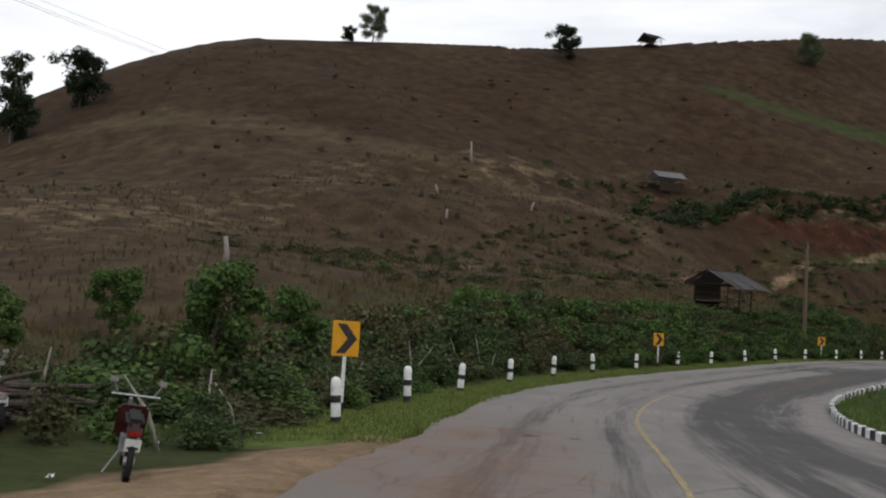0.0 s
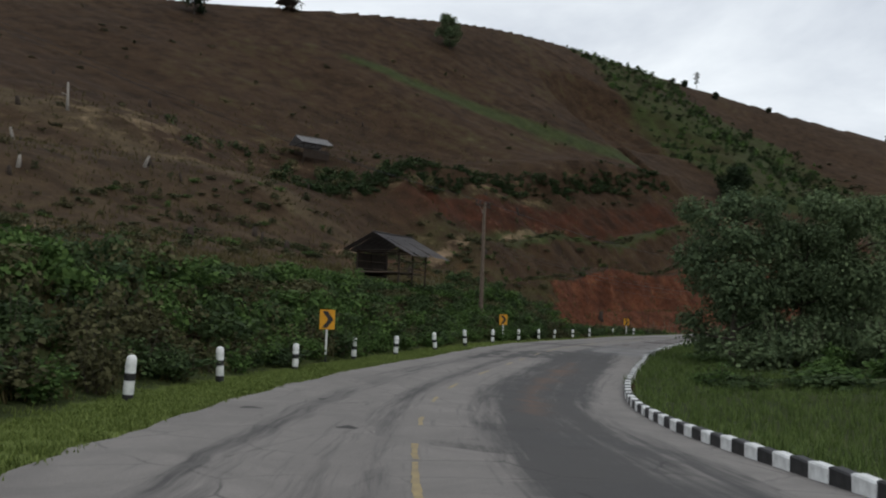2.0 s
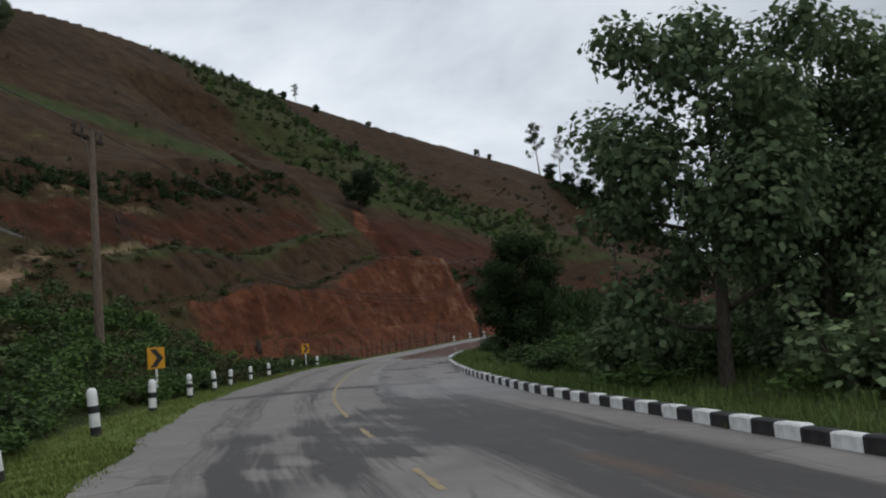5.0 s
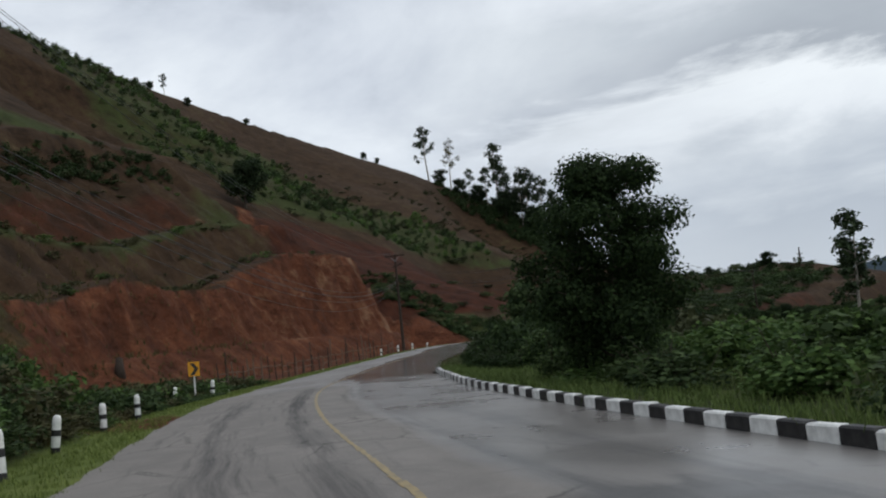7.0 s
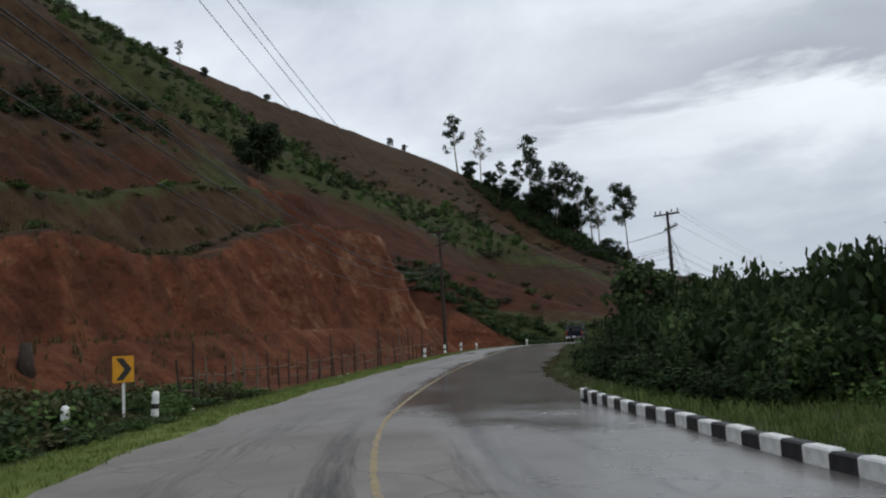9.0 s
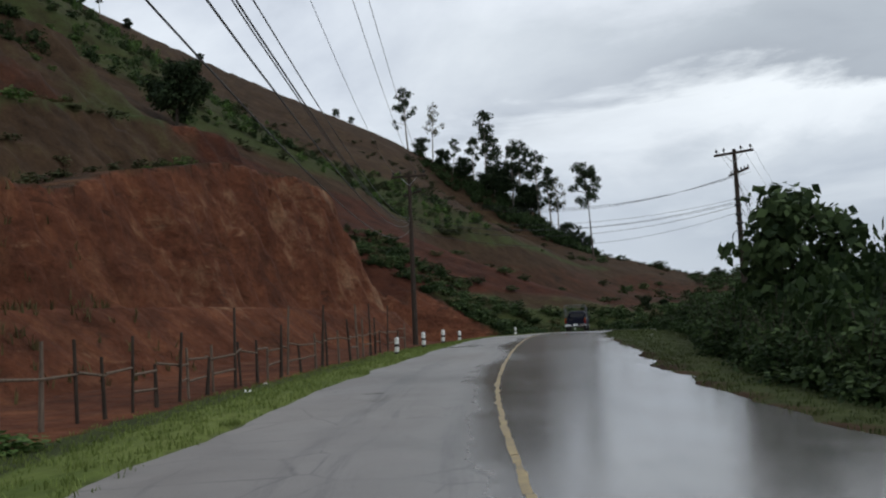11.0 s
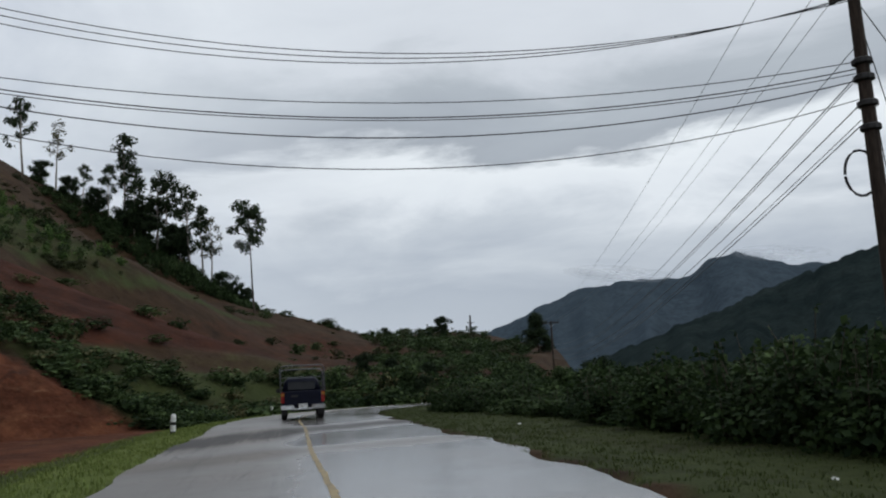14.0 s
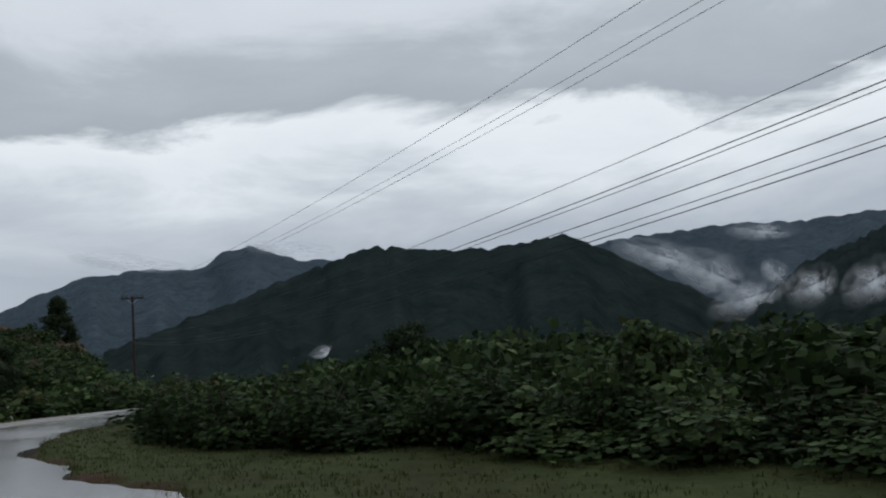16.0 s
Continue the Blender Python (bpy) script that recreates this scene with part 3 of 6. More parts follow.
def land(x, y):
    """Height and cover (red earth, green, dry) of the ground."""
    x, y = np.asarray(x, float).ravel(), np.asarray(y, float).ravel()
    s, o, zr = road_frame(x, y)
    lh, rh = curve_of(LEFT_HALF, s), curve_of(RIGHT_HALF, s)
    left, right = o - lh, -o - rh
    # distance to the crest line
    dc, zc, beyond = np.empty(len(x)), np.empty(len(x)), np.empty(len(x), bool)
    for i in range(0, len(x), 4000):
        k = slice(i, i + 4000)
        dx, dy = x[k, None] - CR[None, :, 0], y[k, None] - CR[None, :, 1]
        q = dx * dx + dy * dy
        j = np.argmin(q, axis=1)
        r = np.arange(len(j))
        dc[k] = np.sqrt(q[r, j])
        w = 1 / (q + 120.0) ** 4
        zc[k] = (w * CR[None, :, 2]).sum(1) / w.sum(1)
        beyond[k] = dx[r, j] * CR_N[j, 0] + dy[r, j] * CR_N[j, 1] > 0
    # hill side
    df = np.maximum(left - 2.2, 0)
    u = df / (df + dc + 1e-6)
    rising = 1.28 - 0.1 * smooth(60, 120, x) + 0.42 * smooth(165, 205, x) + 1.0 * smooth(160, 195, x) * (1 - smooth(150, 176, y))
    bank = 2.6 * smooth(0, 6, df) * (1 - smooth(95, 112, s)) * smooth(22, 45, s)
    hill = zr - 0.25 + bank + (zc - zr - bank) * (u ** rising)
    hill += waves(x, y, 0.06) * 1.6 * smooth(10, 40, df) * (1 - smooth(0.7, 0.95, u))
    hill += waves(x, y, 0.45) * 0.22 * smooth(2, 10, df)
    terrace = np.sin(hill * 0.55) * 0.9 * smooth(12, 25, df) * smooth(50, 75, s) * (1 - smooth(150, 190, s)) * (1 - smooth(0.35, 0.5, u))
    hill += terrace
    toe, steep = curve_of(CUT_TOE, s), curve_of(CUT_STEEP, s)
    rough = 0.9 * waves(x, y, 0.33) + 0.45 * waves(x, y, 0.9) + 0.45 * np.abs(np.sin(s * 0.55 + 1.2 * np.sin(s * 0.21))) * smooth(0, 5, left - toe)
    rough += (0.42 * waves(x + 3 * y, y - 2 * x, 0.83) + 0.28 * waves(y - 0.4 * x, x + 0.3 * y, 3.3)) * smooth(-1, 2, left - toe)
    hill += 8.0 * smooth(9, 20, left) * (1 - smooth(32, 62, left)) * smooth(108, 126, s) * (1 - smooth(186.5, 190, s))
    face = zr - 0.35 + np.maximum(left - toe + rough * 0.8, 0) * steep + 1.5 * np.maximum(left - 42, 0)
    foot = zr - 0.35 + np.clip(left - toe + 2.6 + 0.5 * rough, 0, 2.6) * smooth(120, 130, s) * (1 - smooth(187, 190, s))
    face = np.maximum(face, foot)
    top = curve_of(FACE_TOP, s)
    x1 = toe + top / np.maximum(steep, 0.3)
    level1 = top + 0.12 * (left - x1)
    face2 = top + 0.7 + 1.25 * np.maximum(left - x1 - 5.5 + 0.7 * rough, 0)
    level2 = top + 5.0 + 0.15 * (left - x1 - 9)
    face3 = top + 5.6 + 0.85 * np.maximum(left - x1 - 13.5 + rough, 0) + 1.2 * np.maximum(left - x1 - 24, 0)
    step = np.maximum(level1, np.minimum(face2, np.maximum(level2, face3))) + zr - 0.35
    on_face = face < step
    on_upper = ~on_face & (face2 > level1) & (face2 < level2)
    cut = np.minimum(hill, np.minimum(face, step))
    in_cut = (s > 99) & (s < 240)
    hz = np.where(in_cut, cut, hill)
    # past the yard the hill falls away outside the next bend
    low_side = smooth(2.2, 6.5, np.degrees(np.arctan2(119 - y, np.maximum(x - 122, 1.0)))) * smooth(196, 214, s)
    hz = hz + low_side * (np.minimum(hz, zr - 0.3 - 0.07 * np.maximum(left - 2, 0)) - hz)
    zc = zc + low_side * (np.minimum(zc, -8.0) - zc)
    shoulder = zr - 0.06 - 0.16 * smooth(0.3, 2.4, left)
    hz = np.where(left < 2.2, shoulder, hz + (1 - smooth(2.2, 4, left)) * (shoulder - hz) * 0.5)
    hz = np.where(beyond, zc - 0.25 * dc - 0.0006 * dc * dc, hz)
    hz -= 0.9 * np.exp(-((dc / 5.0) ** 2))
    # valley side
    rise = 0.9 * smooth(4, 16, right) * (1 - smooth(88, 104, s))
    lip = 11 + 12 * (1 - smooth(80, 110, s))
    vz = zr - 0.05 - 0.2 * smooth(0.3, 3, right) + rise - 0.22 * np.maximum(right - lip, 0) ** 1.0
    vz = np.maximum(vz, -38 + 2.5 * waves(x, y, 0.012))
    vz += waves(x, y, 0.3) * 0.15 * smooth(2, 8, right)
    z = np.where(o > 0, hz, vz)
    z = np.where((left < 0) & (right < 0), zr - 0.16 - 0.02 * np.abs(o), z)
    z = np.maximum(z, -45)
    # cover
    red = np.where(in_cut & (o > 0) & (left > toe - 3) & (face < hill + 0.6) & (left < 38) & (on_face | on_upper) & ~beyond, 1.0, 0.0)
    red = np.maximum(red, np.where((o > 0) & (s > 60) & (s < 240) & ~beyond, 0.46 * smooth(8, 14, left) * (1 - smooth(20, 30, left)) * smooth(66, 96, s) * np.where(on_face | on_upper | (s < 104), 1, 0.6) * (1 - smooth(198, 225, s)), 0))
    yard = (o > 0) & (s > 118) & (s < 197) & (left > 3.5) & (left < toe)
    red = np.where((s > 188.2) & (o > 0), red * (1 - smooth(6.0, 7.5, hz - zr)), red)
    red = np.where(yard, 0.8, red) * (1 - 0.85 * smooth(197.5, 200, s))
    green = np.where((o > 0) & (left < 4.6), 1.0, 0.0)
    green = np.where((o < 0) & (right > 0.2), (1.0 - 0.25 * smooth(112, 124, s)) - 0.55 * smooth(60, 160, right), green)
    band = (o > 0) & (left > 5) & ~beyond
    strip = 0.86 * np.exp(-(((y - 197 + 0.26 * (x - 50)) / (2.6 + 0.05 * np.clip(x - 56, 0, 90))) ** 2)) * smooth(48, 58, x) * (1 - smooth(128, 150, x))
    lower = 0.46 * (1 - smooth(8, 26, left)) + 0.5 * smooth(345, 400, x) * (1 - smooth(30, 70, left))
    bench = np.where(on_face | on_upper, 0.0, 0.6) * (0.45 + 0.55 * smooth(112, 130, s)) * smooth(102, 108, s) * (1 - smooth(186, 192, s)) * smooth(4, 8, left) * (1 - smooth(30, 44, left)) * (left > toe + 2)
    bench = np.maximum(bench, 0.78 * smooth(197.5, 200, s) * np.maximum((1 - smooth(204, 212, s)) * (1 - smooth(20, 32, left)), 1 - smooth(9, 16, left)))
    green = np.where(band, np.maximum(strip, np.maximum(np.maximum(lower, bench), 0.2)), green)
    dry = np.where(band, 0.20 * smooth(0.1, 0.3, u) * (1 - smooth(0.4, 0.55, u)) * (1 - smooth(60, 120, x)), 0.0)
    track = np.abs(left - 27 - 5 * np.sin(s * 0.05)) < 1.1
    dry = np.where(band & track & (s > 55) & (s < 190), 0.42, dry)
    rock = in_cut & (o > 0) & (left > toe) & (face < hill) & on_face & ~beyond
    dry = np.where(rock, 0.12 + 0.16 * smooth(160, 180, s) * (1 - smooth(187, 189, s)), dry)
    clay = (o > 0) & (left > -0.3) & (left < 2.4 - 0.3 * np.maximum(s - 6, 0)) & (s < 13)
    dry, red = np.where(clay, 1.2, dry), np.where(clay, 0.5, red)
    green = np.where(clay, 0, green)
    far_soil = (o > 0) & ~beyond & (s > 206) & (left > 10)
    red = np.where(far_soil, np.maximum(red, 0.16 * smooth(8, 12, left) * (1 - smooth(24, 34, left))), red)
    green = np.where(far_soil, np.where(left < 26, 0.3, 0.52), green)
    dry = np.where(far_soil, 0, dry)
    fallen = (o > 0) & (low_side > 0.2) & (left > 3)
    green, red = np.where(fallen, 0.8, green), np.where(fallen, 0.1, red)
    # overgrown flank, the bare crest beside it, the dark red slopes below it
    side = (o > 0) & ~beyond
    flank = flank_at(x, y) * side * (left > 16)
    green = np.where(side & (x > 118) & (left > 16), np.maximum(0.64 * flank, np.where(left > 44, 0.16, green)), green)
    right_of_gully = (x - 112) * 31 - (y - 145) * 28
    below = np.interp(x, FLANK_FOOT[0], FLANK_FOOT[1]) - 1.5 - y
    claret = smooth(-10, 60, right_of_gully) * smooth(0, 3, below) * smooth(12, 16, left - 4 * (1 - smooth(188, 196, s))) * smooth(172, 180, s) * (1 - smooth(282, 310, x)) * (1 - smooth(185, 200, x) * (1 - smooth(24, 34, left)))
    claret = np.maximum(claret, 0.58 * smooth(29, 31, left) * (1 - smooth(35.5, 37, left)) * smooth(104, 122, s) * (1 - smooth(170, 180, s)))
    claret = np.where(side & ~on_face | (s > 196) & side, claret, 0.0) * (1 - 0.5 * smooth(178, 200, x))
    red, green = np.where(on_upper & side, red * 0.35, red) * (1 - 0.85 * claret), green * (1 - claret)
    gully = side * np.exp(-((right_of_gully / 42 / 1.7) ** 2)) * smooth(143, 147, y) * (1 - smooth(172, 177, y)) * (x < 142)
    red, dry, claret, green = np.maximum(red, gully), np.maximum(dry * (1 - claret), 0.32 * gully), claret * (1 - gully), green * (1 - gully)
    rim = side * np.exp(-(((y - np.interp(x, FLANK_FOOT[0], FLANK_FOOT[1]) - 1.5) / 1.8) ** 2)) * smooth(185, 200, x) * (1 - smooth(270, 290, x))
    green = np.maximum(green, 0.8 * rim)
    # a low spur of dry stubble on the ploughed field
    spur_y = np.interp(x, [-70, -36, -7, 17, 34], [160, 150, 137, 120, 106])
    tan = side * (left > 8) * (1 - smooth(24, 44, x)) * np.maximum(0.8 * np.exp(-(((y - spur_y + 1) / 5.5) ** 2)), 0.42 * (1 - smooth(-12, 2, y - spur_y)))
    lawn = np.where((o > 0) & (s > 11), 1 - smooth(1.9, 2.9, left), 0.0) + np.where((o < 0) & (s < 112), 0.3 * (1 - smooth(5, 12, right)), 0.0)
    lawn = np.where((left < 0) & (right < 0), 0, lawn) * (1 - clay)
    return z, np.stack([red, green, dry, np.ones(len(x))], 1), np.stack([claret, tan, lawn, np.ones(len(x))], 1)


GRID = {}


def ground_z(x, y):
    """Height of the ground sheet at a place, between its corners."""
    gx, gy, z = GRID["x"], GRID["y"], GRID["z"]
    i = min(max(int(np.searchsorted(gx, x)) - 1, 0), len(gx) - 2)
    j = min(max(int(np.searchsorted(gy, y)) - 1, 0), len(gy) - 2)
    u, v = (x - gx[i]) / (gx[i + 1] - gx[i]), (y - gy[j]) / (gy[j + 1] - gy[j])
    return float((z[j, i] * (1 - u) + z[j, i + 1] * u) * (1 - v) + (z[j + 1, i] * (1 - u) + z[j + 1, i + 1] * u) * v)


# ---- ground, one sheet to the horizon ----
def axis(*runs):
    return np.unique(np.concatenate([np.arange(a, b, st) for a, b, st in runs]))


def build_ground():
    gx = axis((-4600, -300, 430), (-300, -150, 25), (-150, -16, 2), (-16, 62, 1.0), (62, 146, 0.5), (146, 165, 1.0), (165, 460, 2.5), (460, 800, 20), (800, 5200, 400))
    gy = axis((-4600, -300, 430), (-300, -60, 20), (-60, -10, 4), (-10, 104, 1.0), (104, 150, 0.5), (150, 158, 1.0), (158, 285, 1.5), (285, 600, 20), (600, 5000, 400))
    X, Y = np.meshgrid(gx, gy)
    z, cover, tone = land(X, Y)
    nx, ny = len(gx), len(gy)
    GRID.update(x=gx, y=gy, z=z.reshape(ny, nx))
    v = np.stack([X.ravel(), Y.ravel(), z], 1)
    i = (np.arange(ny - 1)[:, None] * nx + np.arange(nx - 1)[None]).ravel()
    f = np.stack([i, i + 1, i + nx + 1, i + nx], 1)
    me = mesh_of("ground", v, f, M_GROUND, smooth=True)
    a = me.color_attributes.new("cover", "FLOAT_COLOR", "POINT")
    a.data.foreach_set("color", cover.astype(np.float32).ravel())
    a = me.color_attributes.new("tone", "FLOAT_COLOR", "POINT")
    a.data.foreach_set("color", tone.astype(np.float32).ravel())
    tagged(new("ground", me), "bare brown hillside with red earth cut and grassy verges", "ground", kind="structure")


build_ground()


def build_road():
    rng = np.random.default_rng(5)
    ss = np.arange(-44, 300, 0.5)
    lat = np.r_[-1, -0.86, -0.72, -0.58, -0.44, -0.3, -0.15, 0, 0.15, 0.3, 0.44, 0.58, 0.72, 0.86, 1]
    V, W = [], []
    jl = np.convolve(rng.normal(0, 0.16, len(ss)), np.ones(4) / 4, "same")
    jr = np.convolve(rng.normal(0, 0.34, len(ss)), np.ones(4) / 4, "same")
    for k, s in enumerate(ss):
        lh, rh = float(curve_of(LEFT_HALF, s)) + jl[k], float(curve_of(RIGHT_HALF, s)) + (jr[k] if s > 112 else 0.1)
        row = []
        for u in lat:
            off = u * lh if u > 0 else u * rh
            p, _ = road_at(s, off)
            row.append((p[0], p[1], p[2] - 0.015 * abs(off) + 0.02))
            tracks = sum(math.exp(-(((off - c) / 0.42) ** 2)) for c in (0.6, 2.2, -1.6, -3.1))
            skid = 0.62 * math.exp(-(((off + 2.5) / 1.6) ** 4)) * float(smooth(6, 16, s) * (1 - smooth(62, 80, s)))
            skid += sum(1.1 * math.exp(-(((s - c + 1.6 * off) / 0.75) ** 2)) for c in (62.6, 65.2, 67.8)) * (-3.2 < off < 2.2)
            wet = 0.08 + 0.9 * float(smooth(102, 122, s)) + 0.6 * float(smooth(66, 84, s) * (1 - smooth(104, 122, s))) * (1 if off < -1 else 0)
            wet -= 0.42 * float(smooth(-0.2, 1.0, off)) * float(smooth(104, 120, s))
            wet -= 0.75 * math.exp(-(((s - 180.5 + 0.9 * off) / 2.6) ** 2)) + 0.4 * math.exp(-(((s - 172 + 0.5 * off) / 1.2) ** 2))
            skid += 0.7 * math.exp(-(((s - 180.5 + 0.9 * off) / 2.4) ** 2))
            skid += 1.3 * math.exp(-(((s - 79.8 + 0.33 * off) / 0.6) ** 2)) * (off > -3)
            clay = 0.66 * float(1 - smooth(12, 34, s)) * float(smooth(-3.5, 2.5, off)) + 0.62 * math.exp(-(((off + 2.3) / 0.8) ** 2)) * float(smooth(30, 40, s) * (1 - smooth(58, 70, s)))
            W.append((min(1, 0.62 * tracks * float(1 - 0.35 * smooth(104, 120, s)) + skid * 1.6), wet, clay, 1))
        a, b = Vector(row[0]), Vector(row[-1])
        V += [tuple(a - Vector((0, 0, 0.35)))] + row + [tuple(b - Vector((0, 0, 0.35)))]
    n = len(lat) + 2
    W2 = []
    for k in range(len(ss)):
        w = W[k * len(lat) : (k + 1) * len(lat)]
        W2 += [w[0]] + w + [w[-1]]
    i = (np.arange(len(ss) - 1)[:, None] * n + np.arange(n - 1)[None]).ravel()
    f = np.stack([i, i + n, i + n + 1, i + 1], 1)
    me = mesh_of("road", V, f, M_ROAD, smooth=False)
    a = me.color_attributes.new("wear", "FLOAT_COLOR", "POINT")
    a.data.foreach_set("color", np.array(W2, np.float32).ravel())
    uvs = me.uv_layers.new(name="UVMap")
    loops = np.empty(len(me.loops), np.int32)
    me.loops.foreach_get("vertex_index", loops)
    offs = np.tile(np.r_[lat[0], lat, lat[-1]] * 4.5, len(ss))
    uvs.data.foreach_set("uv", np.stack([offs[loops], np.repeat(ss, n)[loops]], 1).astype(np.float32).ravel())
    road = tagged(new("road", me), "grey worn asphalt road, wet and shiny in its far bend", "road", kind="structure")
    # worn centre line in pieces, with gaps where it is rubbed away
    V, F = [], []
    s = -20.0
    while s < 210:
        ln = rng.uniform(2.0, 6.0)
        if 28 < s < 68:
            ln = rng.uniform(0.8, 2.0)
        t = s
        while t < s + ln:
            b = len(V)
            for q in (t, t + 0.5):
                for off in (-0.043 + rng.normal(0, 0.012), 0.043 + rng.normal(0, 0.012)):
                    p, _ = road_at(q, off)
                    V.append((p[0], p[1], p[2] + 0.0245))
            F.append([b, b + 2, b + 3, b + 1])
            t += 0.5
        s += ln + (rng.uniform(1.5, 4.5) if 28 < s < 68 else rng.uniform(0.02, 0.3))
    line = new("centre_line", mesh_of("centre_line", V, F, M_YELLOW))
    line.parent = road
    line["label"] = "worn yellow painted centre line"


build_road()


def worn_spot(s, off, ln, wd, seed):
    """A shallow dark scar where the surface has broken away."""
    rng = np.random.default_rng(seed)
    n = 18
    V = []
    for ring, dz in ((1.0, 0.024), (0.72, 0.027)):
        for k in range(n):
            a = 2 * math.pi * k / n
            r = ring * (1 + 0.22 * math.sin(3 * a + seed) + rng.normal(0, 0.07))
            p, _ = road_at(s + ln * r * math.sin(a), off + wd * r * math.cos(a))
            V.append((p[0], p[1], p[2] + dz - 0.015 * abs(off + wd * r * math.cos(a))))
    F = [[k, (k + 1) % n, n + (k + 1) % n, n + k] for k in range(n)] + [[n + k for k in range(n)]]
    tagged(new("pothole", mesh_of("pothole", V, F, M_SCAR)), "shallow dark pothole broken into grey asphalt", "pothole", "potholes in the road")


M_SCAR = plain("broken_damp_asphalt", (0.022, 0.020, 0.019), (0.062, 0.056, 0.052), 9.0, 0.7, 0.3, bump=0.5)
for k, (s, off, ln, wd) in enumerate(((33.4, 1.1, 0.24, 0.15), (35.6, 3.1, 0.16, 0.2), (14.4, 1.98, 0.12, 0.14), (14.4, 1.24, 0.09, 0.08), (38.2, 2.24, 0.2, 0.1), (134.4, 2.48, 0.06, 0.22))):
    worn_spot(s, off, ln, wd, k + 3)


# ---- far mountains ----
def mountain(name, label, az, el, dist, seed, depth=0.55, eye=(120, 118, 3), rough=1.0, mat=None):
    rng = np.random.default_rng(seed)
    a = np.radians(np.linspace(az[0][0], az[-1][0], 260))
    crest = np.interp(np.degrees(a), *zip(*el))
    jag = np.convolve(rng.normal(0, 0.35, 260), [0.2, 0.6, 0.2], "same") * 0.32 * rough
    t = np.linspace(0, 1, 46)
    V = []
    ph = rng.uniform(0, 6, 8)
    for j, u in enumerate(t):
        d = dist * (1 - depth * (1 - u)) if u < 1 else dist * 1.02
        h = np.tan(np.radians(crest + jag * u)) * dist
        fold = sum(np.sin(a * f + ph[i] + 2.5 * u * (i % 3 - 1)) / (i + 1.5) for i, f in enumerate((31, 57, 83, 121, 173)))
        z = -42 + (h + 42) * (u**1.5) + fold * dist * 0.012 * np.sin(np.pi * u)
        V.append(np.stack([eye[0] + d * np.cos(a), eye[1] + d * np.sin(a), z], 1))
    V.append(np.stack([eye[0] + dist * 1.3 * np.cos(a), eye[1] + dist * 1.3 * np.sin(a), np.full(260, -45.0)], 1))
    i = (np.arange(len(V) - 1)[:, None] * 260 + np.arange(259)[None]).ravel()
    f = np.stack([i, i + 260, i + 261, i + 1], 1)
    me = mesh_of(name, np.concatenate(V), f, mat or M_MOUNTAIN, smooth=True)
    return tagged(new(name, me), label, "mountain", kind="structure")


def mountain_material(name, low, high):
    m, nt, b = material(name, 1.0, 0.0)
    n1 = noise_tex(nt, 0.012, 9, 0.65)
    n2 = noise_tex(nt, 0.06, 8, 0.7)
    col = ramp_of(nt, n1, [(0.3, low), (0.7, high)])
    col = mix_of(nt, 0.8, col, ramp_of(nt, n2, [(0.3, (0.6, 0.6, 0.6)), (0.7, (1.2, 1.2, 1.2))]), "MULTIPLY")
    nt.links.new(col, b.inputs["Base Color"])
    n3 = noise_tex(nt, 0.16, 6, 0.75)
    col = mix_of(nt, 0.6, col, ramp_of(nt, n3, [(0.35, (0.7, 0.7, 0.7)), (0.65, (1.25, 1.3, 1.2))]), "MULTIPLY")
    nt.links.new(col, b.inputs["Base Color"])
    bump_to(nt, b, n3, 0.35, 6)
    return m


# distance haze is painted in as bluish base colour, strongest on the far range
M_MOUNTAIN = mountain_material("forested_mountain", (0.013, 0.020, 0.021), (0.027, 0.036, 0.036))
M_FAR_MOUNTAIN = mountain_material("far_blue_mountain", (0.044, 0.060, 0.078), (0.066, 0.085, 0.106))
mountain("mountain_range_far", "distant forested mountain ridge tinted haze-blue under low cloud", [(-60,), (26,)],
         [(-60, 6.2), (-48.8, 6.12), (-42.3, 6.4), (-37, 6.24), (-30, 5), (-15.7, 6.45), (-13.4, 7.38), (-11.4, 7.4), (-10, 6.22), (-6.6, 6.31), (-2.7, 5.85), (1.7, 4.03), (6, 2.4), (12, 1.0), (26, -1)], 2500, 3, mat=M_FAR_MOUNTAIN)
mountain("mountain_ridge_near", "dark forested mountain with a pointed summit", [(-60,), (0,)],
         [(-60, -0.5), (-44.5, 0.2), (-42.1, 1.97), (-38.2, 4.13), (-35.5, 5.77), (-33.1, 6.92), (-31.2, 6.43), (-26, 6.41), (-20.8, 7.05), (-16, 5.6), (-10, 3.4), (-4, 1.4), (0, -0.5)], 1650, 4)
mountain("mountain_side_east", "dark forested mountainside with mist in its folds", [(-80,), (-42,)],
         [(-80, 7.5), (-58, 6.4), (-52.4, 5.32), (-47.6, 3.53), (-44.5, 1.4), (-42, -0.6)], 1350, 5)


def mist_material():
    m, nt, b = material("valley_mist", 1.0, 0.0)
    b.inputs["Base Color"].default_value = (0.85, 0.87, 0.9, 1)
    tc = nt.nodes.new("ShaderNodeTexCoord")
    g = nt.nodes.new("ShaderNodeTexGradient")
    g.gradient_type = "SPHERICAL"
    nt.links.new(tc.outputs["Object"], g.inputs[0])
    n = noise_tex(nt, 1.3, 4, 0.55, distort=1.0)
    a = calc(nt, "MULTIPLY", calc(nt, "POWER", g.outputs[1], 0.7), calc(nt, "MULTIPLY", calc(nt, "SUBTRACT", n, 0.36), 4.2, clamp=True))
    nt.links.new(calc(nt, "MULTIPLY", a, 0.7, clamp=True), b.inputs["Alpha"])
    return m


M_MIST = mist_material()


